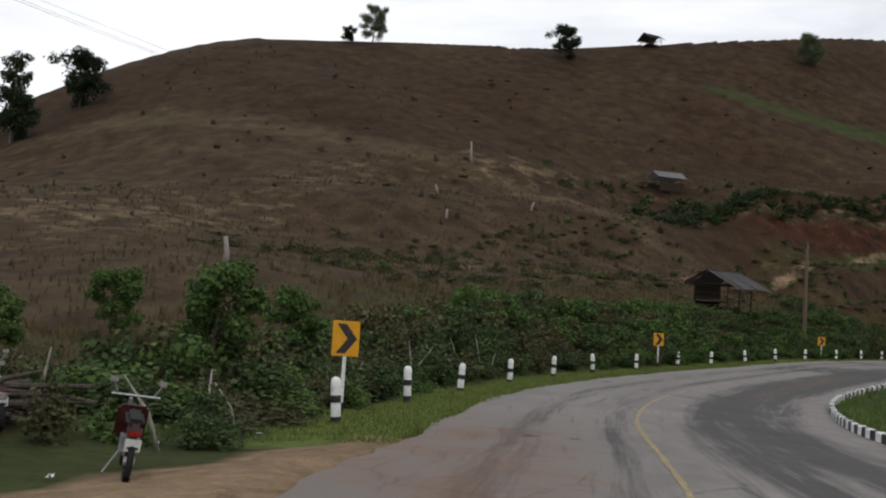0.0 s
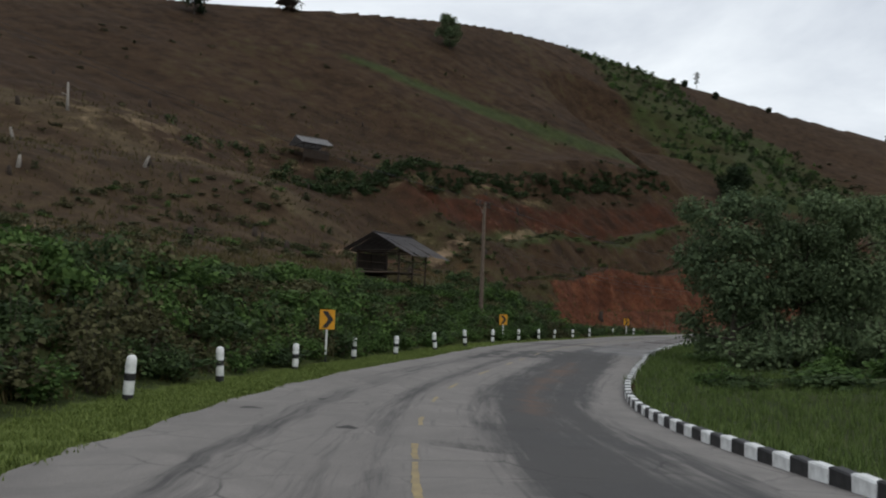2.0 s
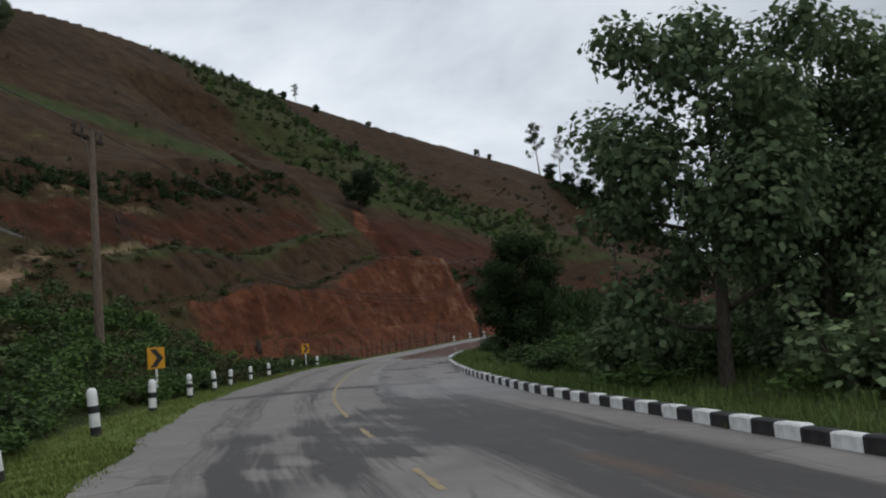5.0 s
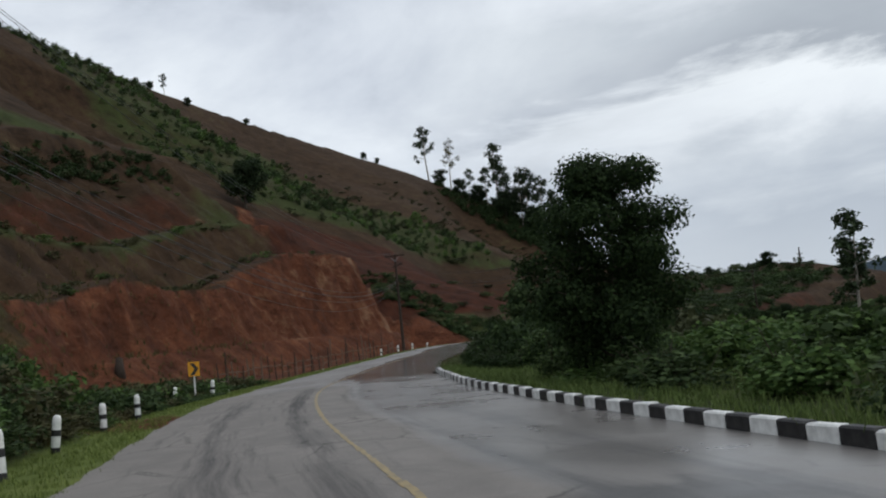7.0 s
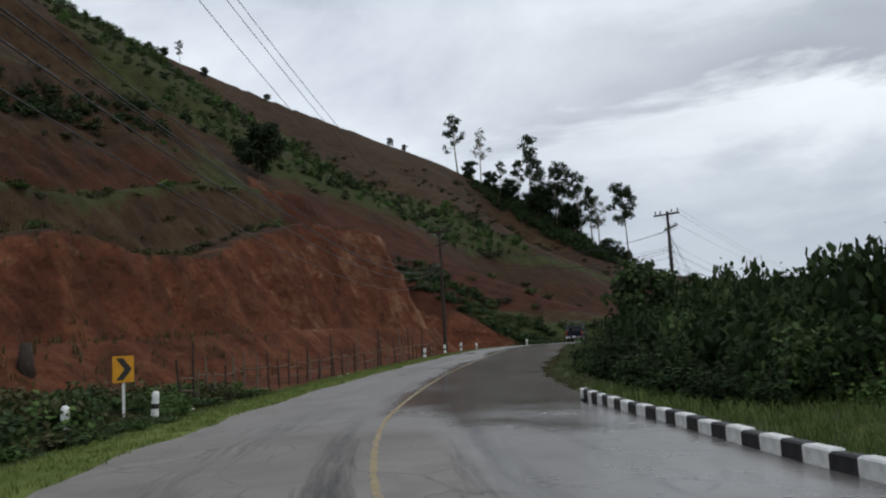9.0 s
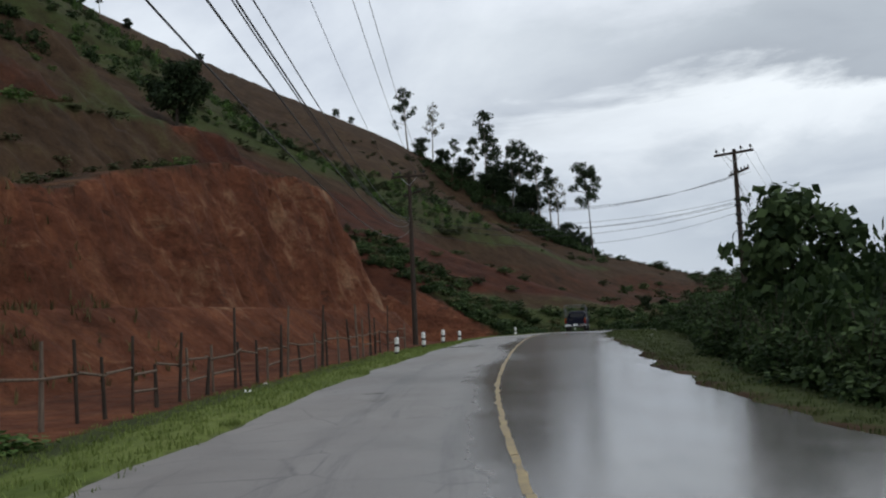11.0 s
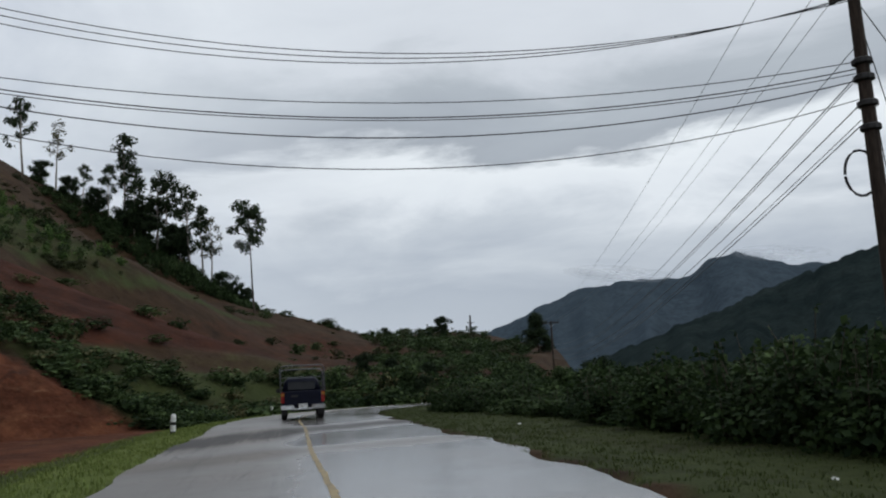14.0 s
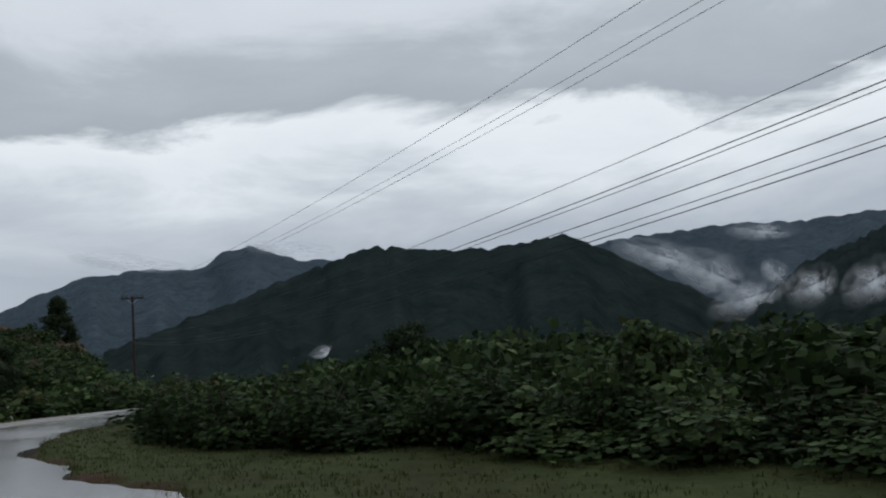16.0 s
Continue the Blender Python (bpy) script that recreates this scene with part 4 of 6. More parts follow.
def mist_bank(az, el, dist, w, h, tilt=0.0):
    """A thin drifting sheet of mist hanging before the mountain."""
    a = radians(az)
    c = Vector((120 + dist * math.cos(a), 118 + dist * math.sin(a), 3 + dist * math.tan(radians(el))))
    V, F, n = [], [], 16
    for j in range(n + 1):
        for i in range(n + 1):
            u, v = 2 * i / n - 1, 2 * j / n - 1
            V.append((u, 0.25 * u * u + 0.12 * math.sin(3 * u + 2 * v), v))
    F = [[j * (n + 1) + i, j * (n + 1) + i + 1, (j + 1) * (n + 1) + i + 1, (j + 1) * (n + 1) + i] for j in range(n) for i in range(n)]
    ob = new("mist_bank", mesh_of("mist_bank", V, F, M_MIST, True))
    ob.matrix_basis = Matrix.Translation(c) @ pose(0, 0, 0, 0, tilt, az - 90) @ Matrix.Diagonal((w, 60, h, 1))
    tagged(ob, "wisp of white mist hanging in the valley", "mist", kind="stuff")


for row in ((-39.5, 4.6, 1150, 75, 22, 18), (-42.5, 3.2, 1150, 70, 30, 25), (-44.2, 1.6, 1100, 55, 22, -20), (-47.8, 2.0, 1000, 32, 22, -35), (-51.0, 1.9, 1000, 36, 24, -40), (-46.0, 2.9, 1050, 22, 14, 40),
            (-17.2, 0.2, 1150, 26, 12, -25), (-9.8, 2.6, 1800, 55, 14, -30), (-6.8, 1.4, 1800, 40, 14, -25), (-15.5, 7.0, 2200, 120, 22, 6), (-5.5, 6.6, 2300, 150, 24, 8), (-45.5, 5.6, 2200, 90, 26, 5)):
    mist_bank(*row)


# ---- roadside things ----
def empty(name, m=Matrix()):
    e = new(name)
    e.matrix_basis = m
    return e


def lathe(bm, profile, seg=14):
    rings = [[bm.verts.new((r * math.cos(2 * math.pi * k / seg), r * math.sin(2 * math.pi * k / seg), z)) for k in range(seg)] for r, z in profile]
    for a, b in zip(rings, rings[1:]):
        for k in range(seg):
            bm.faces.new([a[k], a[(k + 1) % seg], b[(k + 1) % seg], b[k]])
    bm.faces.new(rings[0][::-1])
    bm.faces.new(rings[-1])
    return bm


def guide_post():
    e = empty("guide_post")
    bm = lathe(bmesh.new(), [(0.074, 0.0), (0.0745, 0.02), (0.0745, 0.3), (0.074, 0.60), (0.073, 0.69), (0.060, 0.745), (0.030, 0.768), (0.004, 0.772)])
    part("concrete_body", bm, M_WHITE, e, "white painted concrete", True)
    part("upper_band", lathe(bmesh.new(), [(0.0755, 0.36), (0.077, 0.365), (0.077, 0.475), (0.0755, 0.48)]), M_BLACK, e, "black painted band")
    part("lower_band", lathe(bmesh.new(), [(0.077, -0.25), (0.077, 0.135), (0.0755, 0.14)]), M_BLACK, e, "black painted foot")
    return tagged(e, "white concrete guide post with black bands on the verge", "guide post", "guide posts along the road")


def place_posts():
    rng = np.random.default_rng(8)
    proto = guide_post()
    places = [tuple(road_at(way, off)[0][:2]) for way, off in ((15.5, 5.6), (21.3, 5.75), (25.7, 5.6), (31.0, 5.65), (36.5, 5.7), (42.0, 5.75), (47.6, 5.7), (53.6, 5.8), (58.2, 5.45), (63.4, 4.95), (69.2, 4.8), (75.4, 4.8))]
    places += [(33.7, 76.4), (38.2, 81.4), (42.4, 86.2), (47.0, 90.6), (51.2, 94.3), (57.6, 99.7), (61.6, 101.6)]
    places += [(93.9, 114.6), (99.0, 116.3), (103.9, 118.0), (110.6, 120.6), (127.0, 124.4), tuple(road_at(206, 5.6)[0][:2]), tuple(road_at(217, 5.6)[0][:2])]
    first = True
    for p in places:
        m = pose(p[0], p[1], ground_z(p[0], p[1]) + rng.uniform(-0.06, 0.02), rng.normal(0, 2.2), rng.normal(0, 2.2), rng.uniform(0, 90)) @ (Matrix.Diagonal((1.28, 1.28, 1.15, 1)) if first else Matrix.Diagonal((1.08, 1.08, 1.04, 1)) if p[0] < 66 else Matrix.Diagonal((0.98, 0.98, 0.84, 1)))
        if first:
            proto.matrix_basis, first = m, False
        else:
            copy_thing(proto, m)


place_posts()


def chevron_sign(where, heading, label):
    e = empty("chevron_sign", pose(*where, 0, 0, heading))
    bm = bmesh.new()
    add_box(bm, (0.075, 0.075, 2.1), pose(0, 0.05, 0.75), 0.008)
    part("post", bm, M_WHITE, e, "white square post")
    part("post_foot", add_box(bmesh.new(), (0.079, 0.079, 0.5), pose(0, 0.05, 0.0), 0.008), M_BLACK, e, "black painted foot")
    bm = bmesh.new()
    add_box(bm, (0.57, 0.018, 0.74), pose(0, 0, 1.58), 0.006)
    board = part("board", bm, M_SIGN, e, "yellow sign board")
    bm = bmesh.new()
    for z0, z1 in ((1.27, 1.58), (1.89, 1.58)):
        pts = [(-0.20, z0), (0.0, z0), (0.235, z1), (0.035, z1)]
        a = [bm.verts.new((x, -0.0135, z)) for x, z in pts]
        b = [bm.verts.new((x, -0.0095, z)) for x, z in pts]
        bm.faces.new(a if z0 < z1 else a[::-1])
        for k in range(4):
            bm.faces.new([a[k], b[k], b[(k + 1) % 4], a[(k + 1) % 4]] if z0 < z1 else [a[k], a[(k + 1) % 4], b[(k + 1) % 4], b[k]])
    part("chevron", bm, M_BLACK, board, "black arrow pointing along the bend")
    return tagged(e, label, "road sign", "chevron signs on the bend")


for p, aim in (((-2.2, 18.3), 0), ((12.4, 51.8), 14), ((32.3, 76.2), 30), ((61.2, 102.4), 74)):
    q, _ = road_at(aim, 0)
    face = math.degrees(math.atan2(p[1] - q[1], p[0] - q[0])) - 90
    chevron_sign((p[0], p[1], ground_z(p[0], p[1])), face, "yellow chevron sign with black arrow on white post")


def power_pole(base, height, heading, label, arms=2, lamp=False, mat=M_CONCRETE, lean=(0, 0)):
    e = empty("power_pole", pose(*base, lean[0], lean[1], heading))
    bm = bmesh.new()
    bmesh.ops.create_cone(bm, cap_ends=True, segments=10, radius1=0.19, radius2=0.11, depth=height + 1, matrix=pose(0, 0, height / 2 - 0.5))
    part("pole", bm, mat, e, smooth=False)
    arm = part("crossarm", add_box(bmesh.new(), (2.3, 0.11, 0.14), pose(0, 0.14, height - 0.25), 0.01), M_DARKWOOD, e, "timber crossarm")
    for x in (-1.0, -0.45, 0.55, 1.0):
        bm = lathe(bmesh.new(), [(0.02, 0), (0.02, 0.1), (0.07, 0.12), (0.055, 0.17), (0.07, 0.2), (0.045, 0.26), (0.03, 0.3)], 8)
        part("insulator", bm, M_BLACK, arm, "dark insulator", m=pose(x, 0.14, height - 0.18))
    for x in (-0.55, 0.55):
        bm = add_rod(bmesh.new(), (x, 0.14, height - 0.3), (0, 0.12, height - 0.85), 0.018)
        part("brace", bm, M_STEEL, e, "thin steel brace")
    if arms > 1:
        bm = add_box(bmesh.new(), (1.25, 0.09, 0.12), pose(-0.15, -0.1, height - 1.35, 0, 14, 0), 0.01)
        low = part("lower_arm", bm, M_DARKWOOD, e, "short slanted arm with clustered fittings")
        for k in range(6):
            bm = lathe(bmesh.new(), [(0.035, 0), (0.05, 0.05), (0.035, 0.1), (0.05, 0.15), (0.02, 0.2)], 8)
            part("insulator", bm, M_BLACK, low, "dark insulator", m=pose(-0.7 + 0.2 * k, -0.1, height - 1.2 - 0.05 * k))
    if lamp:
        v, f = tube([(0.26 + 0.3 * math.cos(a), -0.2, height - 5.2 + 0.48 * math.sin(a)) for a in np.linspace(0, 6.2, 20)], [0.03] * 20, 6)
        ring = new("cable_coil", mesh_of("cable_coil", v, f, M_WIRE))
        ring.parent = e
        ring["label"] = "coil of black cable"
        for dz in (3.0, 3.35, 3.9, 4.4):
            part("clamp", lathe(bmesh.new(), [(0.165, 0), (0.21, 0.03), (0.21, 0.12), (0.165, 0.15)], 10), M_BLACK, e, "black clamp", m=pose(0, 0, height - dz))
    return tagged(e, label, "utility pole", "power poles")


POLE = {"a": (-31.0, 36.3), "b": (32.3, 80.0), "c": (110.6, 123.8), "d": (114.6, 104.2), "e": (219.0, 109.6), "f": (330.0, 0.0)}
TOP = {}
for key, h, head, label, arms, coil, mat in (("a", 9.5, 20, "tall weathered power pole beside the bare hillside", 1, False, M_DARKWOOD), ("b", 8.0, 35, "slim leaning power pole behind the roadside shed", 1, False, M_WOOD),
                                  ("c", 10.6, 112, "tall power pole with two crossarms beside the road", 2, False, M_DARKWOOD), ("d", 10.9, 80, "dark power pole with cable coil and stay wires", 2, True, M_DARKWOOD),
                                  ("e", 10.0, 84, "distant dark power pole with wide crossarm", 1, False, M_DARKWOOD)):
    x, y = POLE[key]
    z = ground_z(x, y)
    if key == "c":
        h = 12.75 - z
    if key == "d":
        h = 12.15 - z
    if key == "b":
        h = 10.5 - z
    if key == "e":
        h = 11.2 - z
    if key == "a":
        h = 18.5 - z
    TOP[key] = (x, y, z + h, head)
    power_pole((x, y, z), h, head, label, arms, coil, mat)


def at_pole(key, side, drop):
    x, y, z, head = TOP[key]
    a = radians(head)
    return Vector((x + side * math.cos(a), y + side * math.sin(a), z - drop))


def wire(a, b, sag, r=0.013, name="power_line", label="thin black overhead power line between poles"):
    a, b = Vector(a), Vector(b)
    pts = [a.lerp(b, t) - Vector((0, 0, sag * 4 * t * (1 - t))) for t in np.linspace(0, 1, 28)]
    v, f = tube(pts, [r] * len(pts), 5)
    return tagged(new(name, mesh_of(name, v, f, M_WIRE, True)), label, "cable", "overhead lines")


for p, q, sag in (("a", "b", 2.2), ("b", "c", 2.6), ("c", "d", 0.45), ("d", "e", 1.5)):
    for side in (-1.0, -0.45, 1.0) if p != "c" else ():
        wire(at_pole(p, side, -0.1), at_pole(q, side, -0.1), sag, 0.008)
    if p == "c":
        for side, drop in ((-0.3, 1.3), (0.1, 1.35), (0.4, 1.45)):
            wire(at_pole(p, side, drop), at_pole(q, side - 0.6, 1.45), sag + 1.12 + 0.12 * side, 0.010)
    if p != "a":
        runs = ((2.5, 0.6), (3.12, 0.6), (3.22, 0.66), (3.8, 0.6), (4.15, 0.6), (4.28, 0.66)) if q == "e" else ((2.9, 0.5), (3.05, 0.65), (3.15, 0.6), (3.3, 0.8), (3.7, 1.02))
        for k, (drop, more) in enumerate(runs):
            far = at_pole(q, 0.02 * k, drop + (0.6 if q == "e" else 0.0))
            wire(at_pole(p, 0.04 * k, drop), far, sag * (1.0 if q == "d" else 0.9) + more, 0.013 if k % 2 else 0.010, "telephone_cable", "thick black telephone cable strung between poles")
d0 = Vector(TOP["d"][:3])
for side, (dx, dy) in ((0.1, (3.2, -3.0)), (0.18, (4.2, -2.2)), (-0.1, (-3.4, -2.6))):
    gx, gy = d0.x + dx, d0.y + dy
    wire(d0 - Vector((0, 0, 1.6 + side)), (gx, gy, ground_z(gx, gy)), 0.02, 0.012, "stay_wire", "taut stay wire bracing the dark pole")


# ---- huts ----
def field_hut(where, heading, ln, wd, eave, ridge, label, roof_mat, walls=True, group="field huts", long_side=1.0):
    e = empty("field_hut", pose(*where, 0, 0, heading))
    for x in (-ln / 2 + 0.25, 0, ln / 2 - 0.25):
        for y in (-wd / 2 + 0.3, wd / 2 - 0.3):
            part("post", add_rod(bmesh.new(), (x, y, -1.3), (x, y, eave + 0.12), 0.07, 0.06), M_DARKWOOD, e, "rough timber post")
    for y in (-wd / 2 + 0.3, wd / 2 - 0.3):
        part("beam", add_rod(bmesh.new(), (-ln / 2, y, eave), (ln / 2, y, eave), 0.06), M_DARKWOOD, e)
    for x in (-ln / 2 + 0.25, 0, ln / 2 - 0.25):
        part("tie_beam", add_rod(bmesh.new(), (x, -wd / 2, eave + 0.02), (x, wd / 2, eave + 0.02), 0.05), M_DARKWOOD, e)
    rise = ridge - eave
    over = 0.45
    rng = np.random.default_rng(int(abs(where[0] * 10)))
    n = max(6, int((ln + 0.9) / 0.62))
    for sgn in (-1, 1):
        slope = math.hypot(wd / 2 + over, rise)
        ang = math.degrees(math.atan2(rise, wd / 2 + over))
        for k in range(n):
            x = -(ln + 0.9) / 2 + (k + 0.5) * (ln + 0.9) / n
            bm = bmesh.new()
            w = (ln + 0.9) / n * 1.06
            cols = 9
            rows = []
            long = slope * rng.uniform(0.97, 1.06) * (long_side if sgn < 0 else 1.0)
            for j in range(2):
                rows.append([bm.verts.new((-w / 2 + w * i / (cols - 1), -j * long, 0.018 * math.sin(i * math.pi / 1.0 * 0.75))) for i in range(cols)])
            for i in range(cols - 1):
                bm.faces.new([rows[0][i], rows[1][i], rows[1][i + 1], rows[0][i + 1]])
            bmesh.ops.solidify(bm, geom=bm.faces[:], thickness=0.025)
            sheet = part("roof_sheet", bm, roof_mat, e)
            turn = pose(0, 0, 0, 0, 0, 0 if sgn < 0 else 180)
            sheet.matrix_basis = pose(x, 0, ridge + 0.03 + rng.uniform(0, 0.02)) @ turn @ pose(0, 0, 0, ang + rng.normal(0, 0.6), 0, rng.normal(0, 0.5))
    part("ridge_cap", add_box(bmesh.new(), (ln + 0.9, 0.34, 0.05), pose(0, 0, ridge + 0.05), 0.01), roof_mat, e, "sheet ridge cap")
    if walls == "back":
        # dark slats added across the back to stand in for the shade inside
        for k in range(int(ln / 0.2)):
            part("wall_slat", add_box(bmesh.new(), (0.19, 0.03, eave * 0.9), pose(-ln / 2 + 0.3 + 0.2 * k, wd / 2 - 0.3, eave * 0.5, 0, rng.normal(0, 1), 0)), M_DARKWOOD, e)
    if walls is True:
        for y in (-wd / 2 + 0.3, wd / 2 - 0.3):
            for k in range(int(ln / 0.2)):
                part("wall_slat", add_box(bmesh.new(), (0.17, 0.03, eave * 0.62), pose(-ln / 2 + 0.3 + 0.2 * k, y, eave * 0.33, 0, rng.normal(0, 1), 0)), M_DARKWOOD, e)
    if walls is not True:
        for z in (0.6, 1.1):
            for y in (-wd / 2 + 0.3, wd / 2 - 0.3):
                part("rail", add_rod(bmesh.new(), (-ln / 2 + 0.2, y, z), (ln / 2 - 0.2, y, z + 0.05), 0.04), M_WOOD, e)
        part("platform", add_box(bmesh.new(), (ln - 0.6, wd - 0.8, 0.08), pose(0, 0, 0.35)), M_WOOD, e, "raised split-bamboo platform")
    return tagged(e, label, "hut", group)


field_hut((23.7, 76.5, 4.15), 37, 3.9, 4.0, 1.75, 2.95, "open timber shed with grey sheet roof on the bank", M_DARKTIN, "back", long_side=1.3)
field_hut((34.8, 145.0, ground_z(34.8, 145.0)), 12, 4.2, 3.6, 2.1, 3.3, "small field hut with pale sheet roof on the hillside", M_TIN)
field_hut((46.5, 217.5, ground_z(46.5, 217.5) - 0.2), 25, 4.2, 4.0, 1.7, 3.2, "small dark thatched hut on the hilltop", M_THATCH, False)


# ---- pole fence round the yard ----
def pole_fence():
    rng = np.random.default_rng(21)
    e = empty("pole_fence")
    prev = None
    s = 124.5
    k = 0
    while s < 164:
        off = 8.5 - 1.6 * float(smooth(132, 152, s)) + 0.2 * math.sin(s * 0.4) + rng.normal(0, 0.1)
        p, _ = road_at(s, off)
        z = ground_z(p[0], p[1])
        tall = rng.choice([1.0, 1.3, 1.7, 2.3], p=[0.25, 0.33, 0.24, 0.18])
        tip = Vector((p[0] + rng.normal(0, 0.07), p[1] + rng.normal(0, 0.07), z + tall))
        ob = part("fence_post", add_rod(bmesh.new(), (p[0], p[1], z - 0.3), tip, rng.uniform(0.035, 0.07), 0.035, 7), M_WOOD if rng.random() < 0.4 else M_DARKWOOD, e)
        here = Vector((p[0], p[1], z))
        if prev is not None and k % 3 != 2:
            for zz in ((0.95, 0.5) if rng.random() < 0.5 else (1.0,)):
                part("fence_rail", add_rod(bmesh.new(), prev + Vector((0, 0, zz + rng.normal(0, 0.06))), here + Vector((0, 0, zz + rng.normal(0, 0.06))), 0.032, 0.026, 6), M_WOOD, e)
        elif prev is not None:
            part("fence_rail", add_rod(bmesh.new(), prev + Vector((0, 0, 1.02)), here + Vector((0, 0, 0.9)), 0.032, 0.026, 6), M_WOOD, e)
        prev = here
        s += rng.uniform(0.55, 1.25)
        k += 1
    tagged(e, "rough fence of uneven wooden poles and rails round the yard", "fence")


pole_fence()


# ---- pickup truck ----
M_NAVY = plain("dark_navy_car_paint", (0.004, 0.005, 0.012), (0.007, 0.009, 0.022), 3.0, 0.42, 0.12)
M_GLASS = plain("dark_window_glass", (0.006, 0.007, 0.008), (0.012, 0.013, 0.015), 2.0, 0.12, 0.3)
M_TYRE = plain("tyre_rubber", (0.012, 0.012, 0.012), (0.028, 0.027, 0.026), 12.0, 0.9, 0.2)
M_CHROME = plain("chrome", (0.55, 0.56, 0.58), (0.7, 0.71, 0.73), 6.0, 0.18, 0.5, 0.95)
M_RED = plain("red_lamp_glass", (0.16, 0.005, 0.005), (0.26, 0.010, 0.009), 8.0, 0.15, 0.5)
M_AMBER = plain("amber_lamp_glass", (0.30, 0.10, 0.012), (0.40, 0.15, 0.02), 8.0, 0.15, 0.5)
M_RACK = plain("grey_painted_tube", (0.07, 0.074, 0.082), (0.17, 0.174, 0.185), 8.0, 0.45, 0.4, 0.4)


def loft(bm, sections):
    """Closed skin through outlines of equal count."""
    rings = [[bm.verts.new(p) for p in sec] for sec in sections]
    n = len(rings[0])
    for a, b in zip(rings, rings[1:]):
        for k in range(n):
            bm.faces.new([a[k], a[(k + 1) % n], b[(k + 1) % n], b[k]])
    bm.faces.new(rings[0][::-1])
    bm.faces.new(rings[-1])
    bmesh.ops.recalc_face_normals(bm, faces=bm.faces[:])
    return bm


def box_ring(x, w0, w1, z0, z1, r=0.06):
    """Outline across the truck at x: bottom half-width w0, top half-width w1."""
    return [(x, -w0 + r, z0), (x, w0 - r, z0), (x, w0, z0 + r), (x, (w0 + w1) / 2 + 0.01, (z0 + z1) / 2), (x, w1, z1 - r), (x, w1 - r, z1), (x, -w1 + r, z1), (x, -w1, z1 - r), (x, -(w0 + w1) / 2 - 0.01, (z0 + z1) / 2), (x, -w0, z0 + r)]


